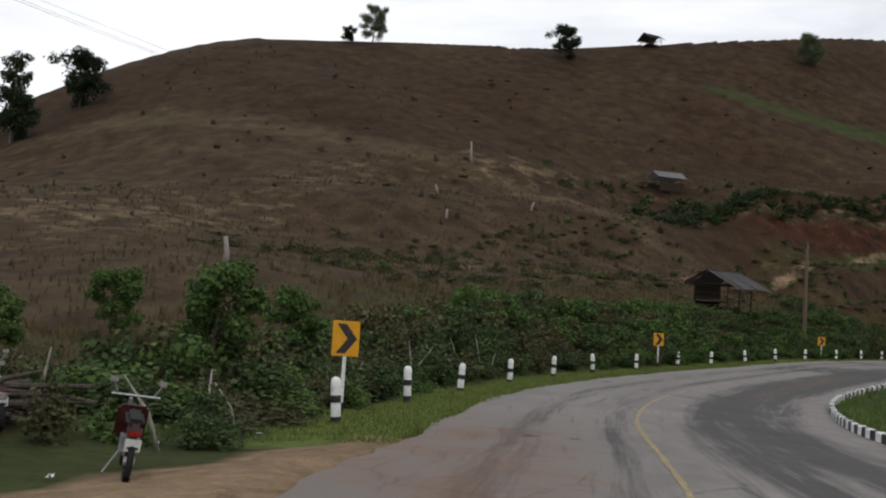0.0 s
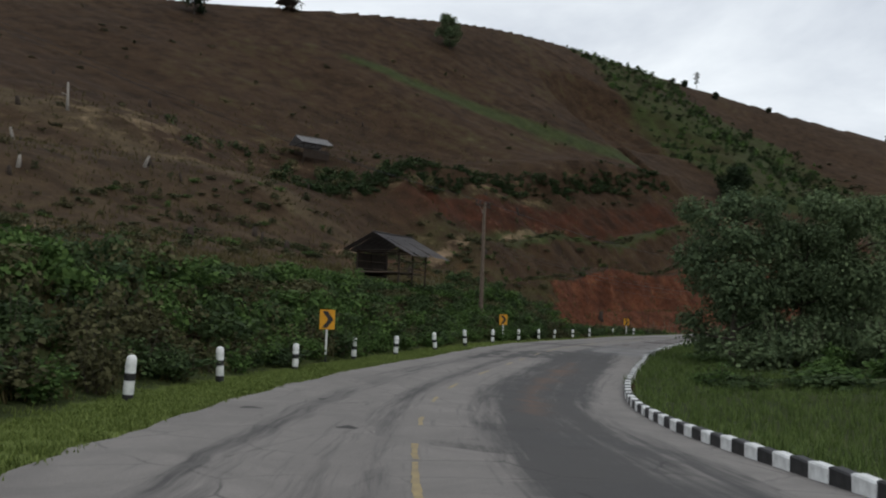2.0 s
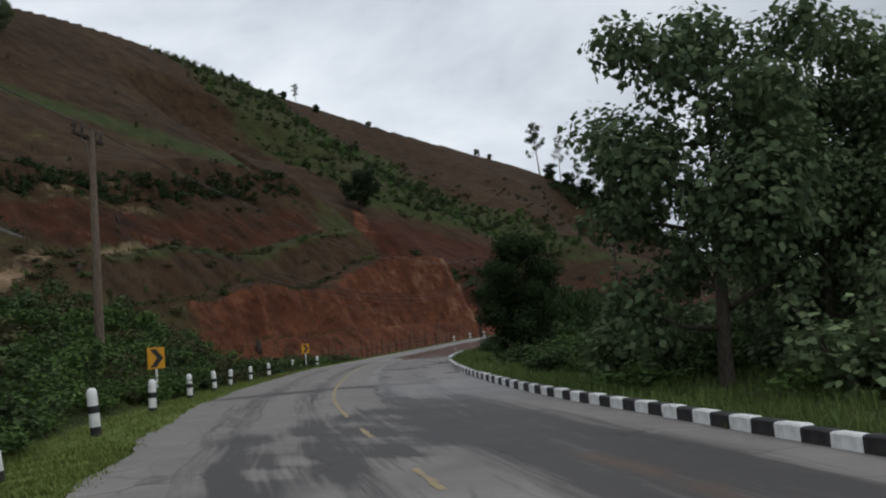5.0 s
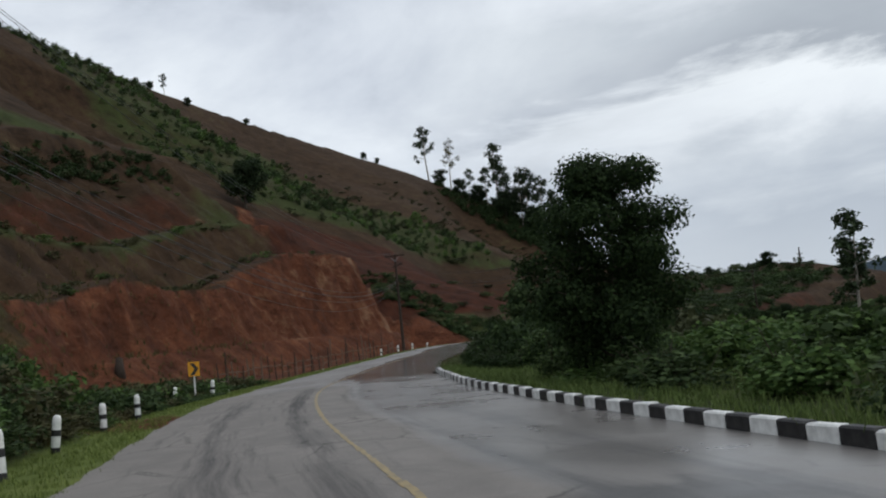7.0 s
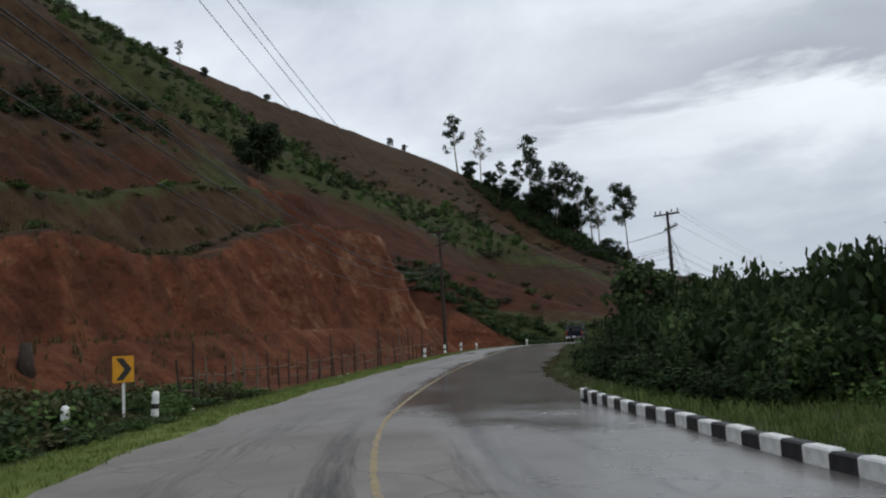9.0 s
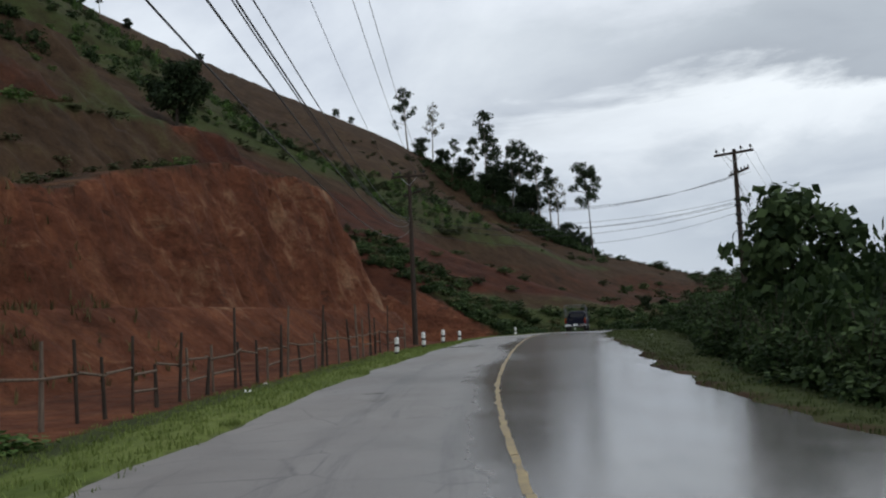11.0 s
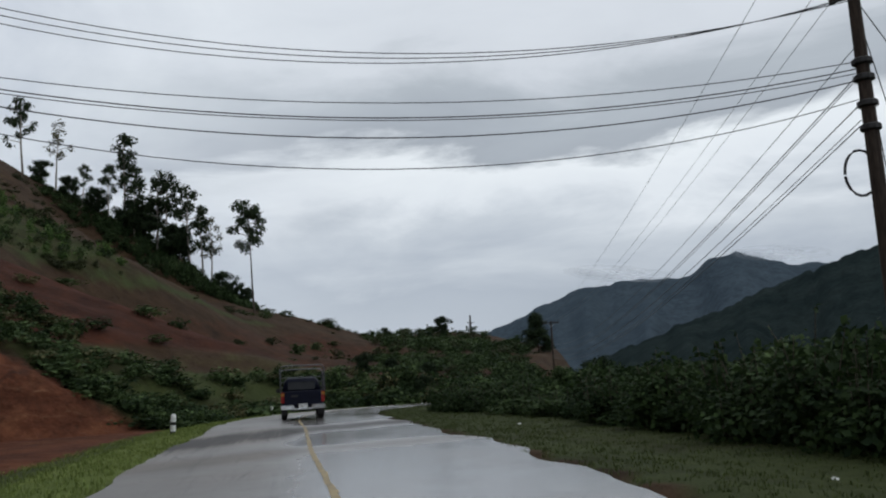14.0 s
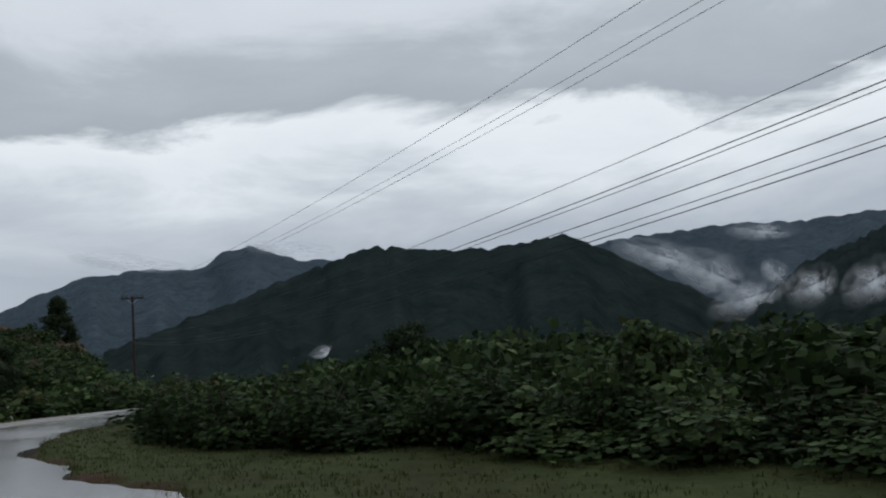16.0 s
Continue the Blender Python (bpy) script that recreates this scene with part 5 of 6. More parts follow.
def pickup(m):
    e = empty("pickup_truck", m)
    # x forward from the tailgate, z up from the road
    bm = loft(bmesh.new(), [box_ring(0.10, 0.80, 0.84, 0.52, 1.12), box_ring(0.14, 0.82, 0.85, 0.50, 1.13), box_ring(2.1, 0.84, 0.86, 0.48, 1.13), box_ring(2.14, 0.83, 0.85, 0.5, 1.12)])
    body = part("cargo_bed", bm, M_NAVY, e, "dark navy cargo bed", True)
    part("tailgate", add_box(bmesh.new(), (0.06, 1.44, 0.52), pose(0.075, 0, 0.85), 0.02), M_NAVY, e, "dark navy tailgate")
    part("tailgate_handle", add_box(bmesh.new(), (0.02, 0.26, 0.08), pose(0.038, 0.32, 0.93), 0.008), M_BLACK, e)
    bm = loft(bmesh.new(), [box_ring(2.16, 0.83, 0.85, 0.46, 1.10), box_ring(3.7, 0.84, 0.85, 0.44, 1.08), box_ring(4.55, 0.80, 0.80, 0.46, 1.0), box_ring(4.95, 0.74, 0.72, 0.48, 0.90)])
    part("body", bm, M_NAVY, e, "dark navy bonnet and doors", True)
    bm = loft(bmesh.new(), [box_ring(2.18, 0.80, 0.66, 1.06, 1.60, 0.09), box_ring(2.35, 0.81, 0.67, 1.06, 1.68, 0.1), box_ring(3.15, 0.81, 0.66, 1.06, 1.69, 0.1), box_ring(3.95, 0.80, 0.70, 1.02, 1.10, 0.03)])
    cab = part("cab", bm, M_NAVY, e, "dark navy cab", True)
    part("rear_window", add_box(bmesh.new(), (0.02, 1.12, 0.34), pose(2.168, 0, 1.36, 0, 8, 0), 0.02), M_GLASS, cab, "dark rear window")
    for sg in (-1, 1):
        part("side_window", add_box(bmesh.new(), (1.05, 0.02, 0.32), pose(2.95, sg * 0.752, 1.34, sg * -13, 0, 0), 0.02), M_GLASS, cab, "dark side window")
        part("mirror", add_box(bmesh.new(), (0.09, 0.2, 0.17), pose(3.5, sg * 0.97, 1.18), 0.03), M_BLACK, cab, "black wing mirror")
        lampo = part("tail_lamp", add_box(bmesh.new(), (0.07, 0.15, 0.42), pose(0.10, sg * 0.78, 0.88), 0.02), M_RED, body, "red tail lamp")
        part("indicator", add_box(bmesh.new(), (0.075, 0.135, 0.13), pose(0.097, sg * 0.78, 1.0), 0.01), M_AMBER, lampo, "amber indicator")
        part("bumper_end", add_box(bmesh.new(), (0.16, 0.52, 0.17), pose(-0.02, sg * 0.60, 0.50, 0, 0, sg * 4), 0.03), M_CHROME, e, "chrome bumper end")
        for x in (0.95, 4.05):
            bm = bmesh.new()
            bmesh.ops.create_cone(bm, cap_ends=True, segments=24, radius1=0.34, radius2=0.34, depth=0.22, matrix=pose(x, sg * 0.73, 0.34, 90, 0, 0))
            bmesh.ops.bevel(bm, geom=[g for g in bm.edges if len(g.link_faces) == 2 and g.calc_face_angle() > 1], offset=0.04, segments=2, affect="EDGES")
            wheel = part("wheel", bm, M_TYRE, e, "black tyre")
            bm = bmesh.new()
            bmesh.ops.create_cone(bm, cap_ends=True, segments=16, radius1=0.2, radius2=0.17, depth=0.24, matrix=pose(x, sg * 0.735, 0.34, 90 * 1, 0, 0))
            part("rim", bm, M_STEEL, wheel, "grey steel rim")
        part("mud_flap", add_box(bmesh.new(), (0.02, 0.26, 0.3), pose(0.5, sg * 0.72, 0.34), 0.005), M_BLACK, e)
        # side rack
        rack = part("rack_side", add_rod(bmesh.new(), (0.12, sg * 0.86, 1.78), (2.2, sg * 0.86, 1.86), 0.02), M_RACK, e, "welded tube side rack")
        for z in (1.18, 1.33, 1.48, 1.63):
            part("rack_rail", add_rod(bmesh.new(), (0.12, sg * 0.86, z), (2.2, sg * 0.86, z + 0.05), 0.014), M_RACK, rack)
        for x in (0.12, 0.8, 1.5, 2.2):
            part("rack_upright", add_rod(bmesh.new(), (x, sg * 0.86, 1.1), (x, sg * 0.86, 1.82), 0.02), M_RACK, rack)
    part("bumper_step", add_box(bmesh.new(), (0.18, 0.7, 0.07), pose(-0.02, 0, 0.43), 0.015), M_CHROME, e, "chrome bumper step")
    plate = part("number_plate", add_box(bmesh.new(), (0.015, 0.34, 0.15), pose(-0.02, 0, 0.545), 0.004), M_WHITE, e, "white plate with dark bars")
    for y, z in ((-0.08, 0.575), (0.07, 0.575), (0.0, 0.525)):
        part("bar", add_box(bmesh.new(), (0.006, 0.1 if z > 0.55 else 0.22, 0.022), pose(-0.029, y, z)), M_BLACK, plate)
    part("chassis", add_box(bmesh.new(), (4.5, 1.0, 0.16), pose(2.4, 0, 0.42)), M_BLACK, e, "dark underbody")
    # hoop frames at both ends of the bed
    for x, z in ((0.12, 2.12), (2.2, 2.02)):
        v, f = tube([(x, -0.86, 1.1), (x, -0.86, z - 0.12), (x, -0.8, z - 0.02), (x, -0.7, z), (x, 0.7, z), (x, 0.8, z - 0.02), (x, 0.86, z - 0.12), (x, 0.86, 1.1)], [0.024] * 8, 8)
        ob = new("rack_hoop", mesh_of("rack_hoop", v, f, M_RACK, True))
        ob.parent = e
        ob["label"] = "bent tube hoop over the bed"
    for z in (1.3, 1.5, 1.7):
        part("rack_front_rail", add_rod(bmesh.new(), (2.2, -0.86, z), (2.2, 0.86, z), 0.014), M_RACK, e)
    return tagged(e, "dark navy pickup truck with tube rack on wet road", "pickup truck")


p, h = road_at(189.5, -0.15)
pickup(pose(p[0], p[1], p[2] + 0.02, 0, 0, h + 2))


# ---- parked motorbikes and wood pile on the verge ----
def motorbike():
    e = empty("motorbike")
    for x in (-0.62, 0.62):
        bm = bmesh.new()
        v, f = tube([(x + 0.25 * math.cos(a), 0, 0.29 + 0.25 * math.sin(a)) for a in np.linspace(0, 2 * math.pi, 25)], [0.045] * 25, 8)
        w = new("wheel", mesh_of("wheel", v, f, M_TYRE, True))
        w.parent = e
        w["label"] = "black spoked wheel"
        part("hub", add_rod(bmesh.new(), (x, -0.07, 0.29), (x, 0.07, 0.29), 0.06), M_STEEL, w, "steel hub")
        for k in range(8):
            a = k * math.pi / 4
            part("spoke", add_rod(bmesh.new(), (x, 0, 0.29), (x + 0.24 * math.cos(a), 0, 0.29 + 0.24 * math.sin(a)), 0.005, seg=5), M_STEEL, w)
    part("frame", add_rod(bmesh.new(), (-0.5, 0, 0.55), (0.5, 0, 0.85), 0.06), M_BLACK, e, "black frame")
    bm = bmesh.new()
    add_box(bm, (0.5, 0.24, 0.3), pose(0.02, 0, 0.42), 0.05)
    part("engine", bm, M_STEEL, e, "grey engine")
    part("seat", add_box(bmesh.new(), (0.72, 0.24, 0.11), pose(-0.28, 0, 0.80, 0, -4, 0), 0.045), M_TYRE, e, "black padded seat")
    part("rear_fairing", add_box(bmesh.new(), (0.5, 0.2, 0.18), pose(-0.5, 0, 0.66, 0, 10, 0), 0.05), M_RED2, e, "dark red fairing")
    part("leg_shield", add_box(bmesh.new(), (0.1, 0.42, 0.5), pose(0.4, 0, 0.66, 0, -20, 0), 0.04), M_RED2, e, "dark red leg shield")
    part("fork", add_rod(bmesh.new(), (0.62, 0.06, 0.29), (0.42, 0.06, 0.98), 0.025), M_STEEL, e)
    bars = part("handlebar", add_rod(bmesh.new(), (0.4, -0.33, 1.02), (0.4, 0.33, 1.02), 0.016), M_STEEL, e, "steel handlebar")
    for sg in (-1, 1):
        part("mirror_stalk", add_rod(bmesh.new(), (0.4, sg * 0.24, 1.02), (0.36, sg * 0.33, 1.2), 0.008), M_STEEL, bars)
        part("mirror", add_box(bmesh.new(), (0.02, 0.12, 0.085), pose(0.35, sg * 0.33, 1.23), 0.015), M_CHROME, bars, "bright mirror")
    part("tail_lamp", add_box(bmesh.new(), (0.05, 0.16, 0.07), pose(-0.76, 0, 0.66), 0.015), M_RED, e, "red tail lamp")
    pl = part("number_plate", add_box(bmesh.new(), (0.01, 0.2, 0.17), pose(-0.80, 0, 0.52, 0, -14, 0), 0.003), M_WHITE, e, "white plate with dark bars")
    for z in (0.55, 0.49):
        part("bar", add_box(bmesh.new(), (0.004, 0.14, 0.03), pose(-0.808 + (0.55 - z) * -0.25, 0, z, 0, -14, 0)), M_BLACK, pl)
    part("stand", add_rod(bmesh.new(), (-0.05, 0.1, 0.35), (-0.1, 0.28, 0.02), 0.012), M_STEEL, e)
    return tagged(e, "dark red motorbike parked on its stand among scrub", "motorbike", "parked motorbikes")


M_RED2 = plain("dark_red_fairing", (0.03, 0.004, 0.005), (0.06, 0.008, 0.009), 5.0, 0.25, 0.5)
bike = motorbike()
spots = [(-3.35, 9.0, 112, 6), (-5.2, 9.6, 122, -4), (-3.9, 6.6, 112, 6), (-5.9, 11.2, 130, -5)]
bike.matrix_basis = pose(spots[0][0], spots[0][1], ground_z(*spots[0][:2]), spots[0][3], 0, spots[0][2]) @ Matrix.Diagonal((0.76, 0.76, 0.76, 1))
for x, y, a, tilt in spots[1:]:
    copy_thing(bike, pose(x, y, ground_z(x, y), tilt, 0, a))


def log_pile(cx, cy):
    rng = np.random.default_rng(31)
    e = empty("wood_pile")
    base = ground_z(cx, cy)
    for k in range(26):
        a = rng.normal(0.4, 0.35)
        r = rng.uniform(0.03, 0.07)
        z = base + 0.08 + 0.03 * (k // 2)
        d = Vector((math.cos(a), math.sin(a), rng.normal(0, 0.1))) * rng.uniform(0.7, 1.4)
        c = Vector((cx + rng.normal(0, 0.25), cy + rng.normal(0, 0.3), z))
        part("branch", add_rod(bmesh.new(), c - d, c + d, r, r * 0.7, 7), M_BARK, e)
    tagged(e, "heap of cut branches lying on the verge", "wood pile")


log_pile(-6.6, 11.4)


# ---- plants ----
def bush_mesh(seed, mat, lumps=7, leaf=0.15, per=420, flat=1.0, twigs=True):
    """A bush about 2 m wide and 1.7 m high, rooted at the origin."""
    rng = np.random.default_rng(seed)
    balls = []
    for k in range(lumps):
        a, d = rng.uniform(0, 6.28), rng.uniform(0.05, 0.75)
        r = rng.uniform(0.32, 0.58)
        balls.append((d * math.cos(a), d * math.sin(a), (0.35 + rng.uniform(0, 0.95) * (1 - 0.45 * d)) * flat, r))
    balls.append((0, 0, 0.45 * flat, 0.7))
    v, f = clumps(rng, balls, per, leaf, shell=0.35)
    v[:, 2] = np.maximum(v[:, 2], -0.05)
    groups = [(v, f, 0)]
    # stray shoots that break the outline
    for k in range(14 if twigs else 0):
        x, y, z, r = balls[rng.integers(len(balls))]
        tip = np.array([x, y, z + r * 0.8]) + rng.normal(0, 0.25, 3) + [0, 0, rng.uniform(0.1, 0.45)]
        tv, tf = tube([(x * 0.3, y * 0.3, 0), (x * 0.7, y * 0.7, z * 0.6), tuple(tip)], [0.022, 0.013, 0.005], 4)
        groups.append((tv, tf, 1))
        c = np.array([x * 0.7, y * 0.7, z * 0.6]) + (tip - np.array([x * 0.7, y * 0.7, z * 0.6])) * rng.uniform(0.3, 1.05, (12, 1))
        lv, lf = leaf_arrays(rng, c, rng.normal(0, 1, (12, 3)) + [0, 0, 0.6], leaf * 1.1)
        groups.append((lv, lf, 0))
    leaves, stems = [g for g in groups if g[2] == 0], [g for g in groups if g[2] == 1]
    out = []
    for name, some, m in (("foliage", leaves, mat), ("stem", stems, M_BARK)):
        if some:
            V, F, _ = join_arrays([(v, f, 0) for v, f, _ in some])
            out.append(mesh_of(name, V, F, m))
    return out


BUSH = {"under": [bush_mesh(k, M_TREELEAF, 9, 0.13, 480) for k in (24, 25, 26)], "hedge": [bush_mesh(k, M_HEDGE, 8, 0.115, 600) for k in (21, 22, 23)], "dark": [bush_mesh(k, M_LEAF, 8, 0.115, 600) for k in (1, 2, 3)], "fresh": [bush_mesh(k, M_LEAF2, 8, 0.12, 540) for k in (4, 5, 6)],
        "dry": [bush_mesh(k, M_LEAF3, 6, 0.13, 230) for k in (7, 8)], "low": [bush_mesh(k, M_LEAF2, 8, 0.12, 330, 0.5) for k in (9, 10)],
        "vine": [bush_mesh(k, M_LEAF2, 9, 0.14, 460) for k in (11, 12)]}
WORDS = {"under": "grey-green leafy undergrowth bush", "hedge": "dense deep green hedge bush", "dark": "dense dark green bush", "fresh": "leafy fresh green bush", "dry": "thin dry olive scrub bush", "low": "low spreading green shrub",
         "vine": "broad-leaved creeper mounded over scrub", "far": "small dark shrub"}
brng = np.random.default_rng(77)


HEAP = {}


def light_bush(seed, leaf=0.34, count=150, flat=1.0):
    """The same bush in a few large leaves, for plants that stay far off."""
    rng = np.random.default_rng(seed)
    balls = [(rng.normal(0, 0.42), rng.normal(0, 0.42), 0.35 + rng.uniform(0, 0.8) * flat, rng.uniform(0.35, 0.6)) for _ in range(6)] + [(0, 0, 0.4, 0.7)]
    v, _ = clumps(rng, balls, count / sum(q[3] ** 2 for q in balls), leaf, shell=0.3)
    v[:, 2] = np.maximum(v[:, 2], -0.05)
    return v


LIGHT = {"far": [light_bush(k, 0.25, 150) for k in (1, 2, 3, 4)], "mid": [light_bush(k, 0.175, 430) for k in (5, 6, 7, 8)], "soft": [light_bush(k, 0.22, 230) for k in (9, 10, 11, 12)]}
MAT_OF = {"under": M_TREELEAF, "hedge": M_HEDGE, "dark": M_LEAF, "fresh": M_LEAF2, "dry": M_LEAF3, "low": M_LEAF2, "vine": M_LEAF2, "far": M_SCRUB}


def bush(kind, x, y, w, h, where, group, heap="", sink=0.08):
    """A bush of its own, or, with heap, one more in a thicket that nobody could count."""
    m = pose(x, y, ground_z(x, y) - sink * h, 0, 0, brng.uniform(0, 360)) @ Matrix.Diagonal((w, w * brng.uniform(0.85, 1.15), h, 1))
    if heap:
        v = LIGHT[heap][brng.integers(4)]
        a = np.array(m)
        HEAP.setdefault((group, MAT_OF[kind].name), []).append(v @ a[:3, :3].T + a[:3, 3])
        return None
    ob = empty("bush", m)
    for me in BUSH[kind][brng.integers(len(BUSH[kind]))]:
        new(me.name.split(".")[0], me).parent = ob
    return tagged(ob, f"{WORDS[kind]} {where}", "bush", group)


def quads(name, v, mat):
    """A mesh of separate four-cornered leaves."""
    me = bpy.data.meshes.new(name)
    n = len(v) // 4
    me.vertices.add(4 * n)
    me.vertices.foreach_set("co", np.asarray(v, np.float32).ravel())
    me.loops.add(4 * n)
    me.loops.foreach_set("vertex_index", np.arange(4 * n, dtype=np.int32))
    me.polygons.add(n)
    me.polygons.foreach_set("loop_start", np.arange(0, 4 * n, 4, dtype=np.int32))
    me.materials.append(mat)
    me.update()
    me.validate()
    return me


def flush_heaps():
    for (group, mat), vs in HEAP.items():
        me = quads("thicket", np.concatenate(vs), bpy.data.materials[mat])
        tone = {"grey_green_tree_leaves": "grey green", "deep_hedge_leaves": "deep green", "dark_green_leaves": "dark green", "fresh_green_leaves": "fresh green", "dry_olive_leaves": "dry olive", "hill_scrub_leaves": "dull green"}[mat]
        tagged(new("thicket", me), f"{tone} thicket of {group}", "thicket", kind="stuff")


def tree_mesh(seed, height, crown_from, spread, mat, bark, leaf, per, kind="broad", limbs=9, trunk_r=0.16):
    rng = np.random.default_rng(seed)
    lean = rng.normal(0, 0.03, 2)
    pts = [(lean[0] * height * t + 0.05 * height * 0.2 * math.sin(5 * t + seed), lean[1] * height * t, height * 0.93 * t) for t in np.linspace(0, 1, 9)]
    tr = [tube([(pts[0][0], pts[0][1], -0.5)] + pts, [trunk_r * 1.25] + [trunk_r * (1.05 - 0.9 * t) for t in np.linspace(0, 1, 9)], 7) + (0,)]
    balls = []
    for k in range(limbs):
        t = crown_from + (1 - crown_from) * (k + rng.uniform(0, 0.8)) / limbs
        t = min(t, 0.97)
        b = np.array([np.interp(t, np.linspace(0, 1, 9), [p[i] for p in pts]) for i in range(3)])
        a = k * 2.4 + rng.uniform(-0.5, 0.5)
        q = (t - crown_from) / (1 - crown_from)
        if kind == "broad":
            reach = spread * (0.55 + 0.6 * math.sin(math.pi * (0.2 + 0.75 * q))) * rng.uniform(0.6, 1.05)
        elif kind == "cone":
            reach = spread * (1.02 - 0.95 * q) * rng.uniform(0.75, 1.05)
        else:
            reach = spread * rng.uniform(0.45, 1.1) * (1.1 - 0.5 * q)
        tip = b + [math.cos(a) * reach, math.sin(a) * reach, reach * rng.uniform(0.15, 0.6)]
        tr.append(tube([b, (b + tip) / 2 + rng.normal(0, 0.06 * reach, 3), tip], [trunk_r * 0.42, trunk_r * 0.28, trunk_r * 0.1], 5) + (0,))
        r = spread * (0.50 if kind == "broad" else 0.34) * rng.uniform(0.7, 1.2)
        for j in range(3 if kind == "broad" else 2):
            c = b + (tip - b) * (0.55 + 0.25 * j) + rng.normal(0, 0.12 * reach, 3)
            balls.append((*c, r * (1.0 - 0.15 * j)))
    balls.append((pts[-1][0], pts[-1][1], height * 0.95, spread * (0.4 if kind == "broad" else 0.22)))
    cv, cf = clumps(rng, balls, per, leaf, shell=0.3)
    tv, tf, _ = join_arrays(tr)
    return mesh_of("trunk", tv, tf, bark, True), quads("crown", cv, mat)


TREE = {
    "dense": [tree_mesh(k, 9.5, 0.10, 2.9, M_HEDGE, M_BARK, 0.15, 620, "broad", 20, 0.2) for k in (114,)],
    "broad": [tree_mesh(k, 9.5, 0.14, 2.9, M_TREELEAF, M_BARK, 0.20, 240, "broad", 16, 0.2) for k in (101, 102)],
    "round": [tree_mesh(k, 2.9, 0.28, 1.0, M_LEAF2, M_BARK, 0.11, 1300, "broad", 9, 0.06) for k in (103, 104)],
    "slim": [tree_mesh(k, 11.5, 0.42, 2.3, M_PINE, M_PALEBARK, 0.32, 110, "slim", 12, 0.17) for k in (105, 106, 107)],
    "tall": [tree_mesh(108, 22.0, 0.60, 4.0, M_PINE, M_BARK, 0.42, 80, "slim", 14, 0.2)],
    "pale": [tree_mesh(109, 11.0, 0.45, 1.9, M_LEAF3, M_PALEBARK, 0.26, 55, "slim", 12, 0.14)],
    "dome": [tree_mesh(k, 6.0, 0.18, 2.3, M_PINE, M_BARK, 0.27, 170, "broad", 11, 0.16) for k in (110, 111)],
    "cone": [tree_mesh(112, 15.0, 0.04, 5.5, M_PINE, M_BARK, 0.42, 80, "cone", 22, 0.22)],
    "banana": [tree_mesh(113, 5.2, 0.2, 1.9, M_LEAF, M_BARK, 0.34, 105, "broad", 12, 0.1)],
}
TREE_WORDS = {"dense": "dense dark tree with full crown", "hedge": "dense deep green hedge bush", "broad": "big spreading dark green tree", "round": "small round bushy green tree", "slim": "slender tree with clumped dark crown",
              "tall": "tall slender tree with bare trunk", "pale": "thin pale tree with sparse foliage", "dome": "dark dome-shaped tree",
              "cone": "broad pointed dark green tree", "banana": "large-leaved tree with drooping foliage"}


def tree(kind, x, y, scale, where, group="", z=None, turn=None, tall=1.0):
    t, c = TREE[kind][brng.integers(len(TREE[kind]))]
    e = empty("tree", pose(x, y, (ground_z(x, y) if z is None else z) - 0.05, 0, 0, brng.uniform(0, 360) if turn is None else turn) @ Matrix.Diagonal((scale, scale, scale * tall, 1)))
    for name, me in (("trunk", t), ("crown", c)):
        ob = new(name, me)
        ob.parent = e
    return tagged(e, f"{TREE_WORDS[kind]} {where}", "tree", group)


# trees on the inner side of the bend
tree("broad", 42.4, 55.6, 0.92, "on the bank inside the bend", turn=40)
tree("broad", 37.2, 57.9, 0.98, "on the bank inside the bend", turn=150)
tree("broad", 46.0, 58.8, 0.72, "among scrub inside the bend", turn=10)
tree("broad", 40.2, 56.3, 0.80, "on the bank inside the bend", turn=250)
tree("dense", 55.5, 77.0, 0.71, "above the kerb inside the bend", turn=80)
tree("banana", 91.8, 98.2, 0.95, "at the edge of the wet bend", turn=0)
tree("slim", 134.0, 80.0, 1.4, "standing alone below the road", turn=40)
tree("banana", 133.6, 110.2, 0.34, "rising out of the hedge", turn=30)
for k in range(14):
    q, _ = road_at(brng.uniform(214, 268), brng.uniform(8, 24))
    tree("dome", q[0], q[1], brng.uniform(0.18, 0.32), "where the road bends away", "trees at the next bend")
for k in range(12):
    q, _ = road_at(brng.uniform(206, 250), -brng.uniform(9, 20))
    tree("dome", q[0], q[1], brng.uniform(0.25, 0.42), "inside the next bend", "trees at the next bend")
# small trees beside the start of the bend
for x, y, k in ((-5.6, 20.5, 1.0), (-4.6, 26.5, 0.85), (-10.5, 27.0, 0.8), (-8.8, 16.8, 0.62)):
    tree("round", x, y, k, "beside the road below the hill", "roadside trees")
# hilltop and hillside trees
tree("broad", -23.0, 212.5, 1.0, "on the hill crest", "hilltop trees")
tree("dome", -29.0, 212.5, 0.7, "on the hill crest", "hilltop trees")
tree("dome", 24.0, 207.5, 1.35, "just below the hill crest", "hilltop trees")
tree("broad", 85.5, 214.0, 0.9, "just below the hill crest", "hilltop trees")
tree("slim", 203.0, 266.0, 0.62, "on the long ridge", "hilltop trees")
for x, y, k in ((196, 264, 0.45), (190, 263, 0.35), (232, 262, 0.4), (285, 256, 0.5), (292, 255, 0.42), (208, 262, 0.5)):
    tree("dome", x, y, k, "on the long ridge", "hilltop trees")
tree("dome", 139.5, 174.5, 1.4, "above the red earth cut", "hilltop trees")
for k in range(9):
    tree("slim" if k % 2 else "dome", -104 + 2.9 * k + brng.normal(0, 1.5), 162 + brng.normal(0, 4) + 1.5 * k, brng.uniform(1.3, 2.0), "in the wood beyond the hill", "trees beyond the hill")
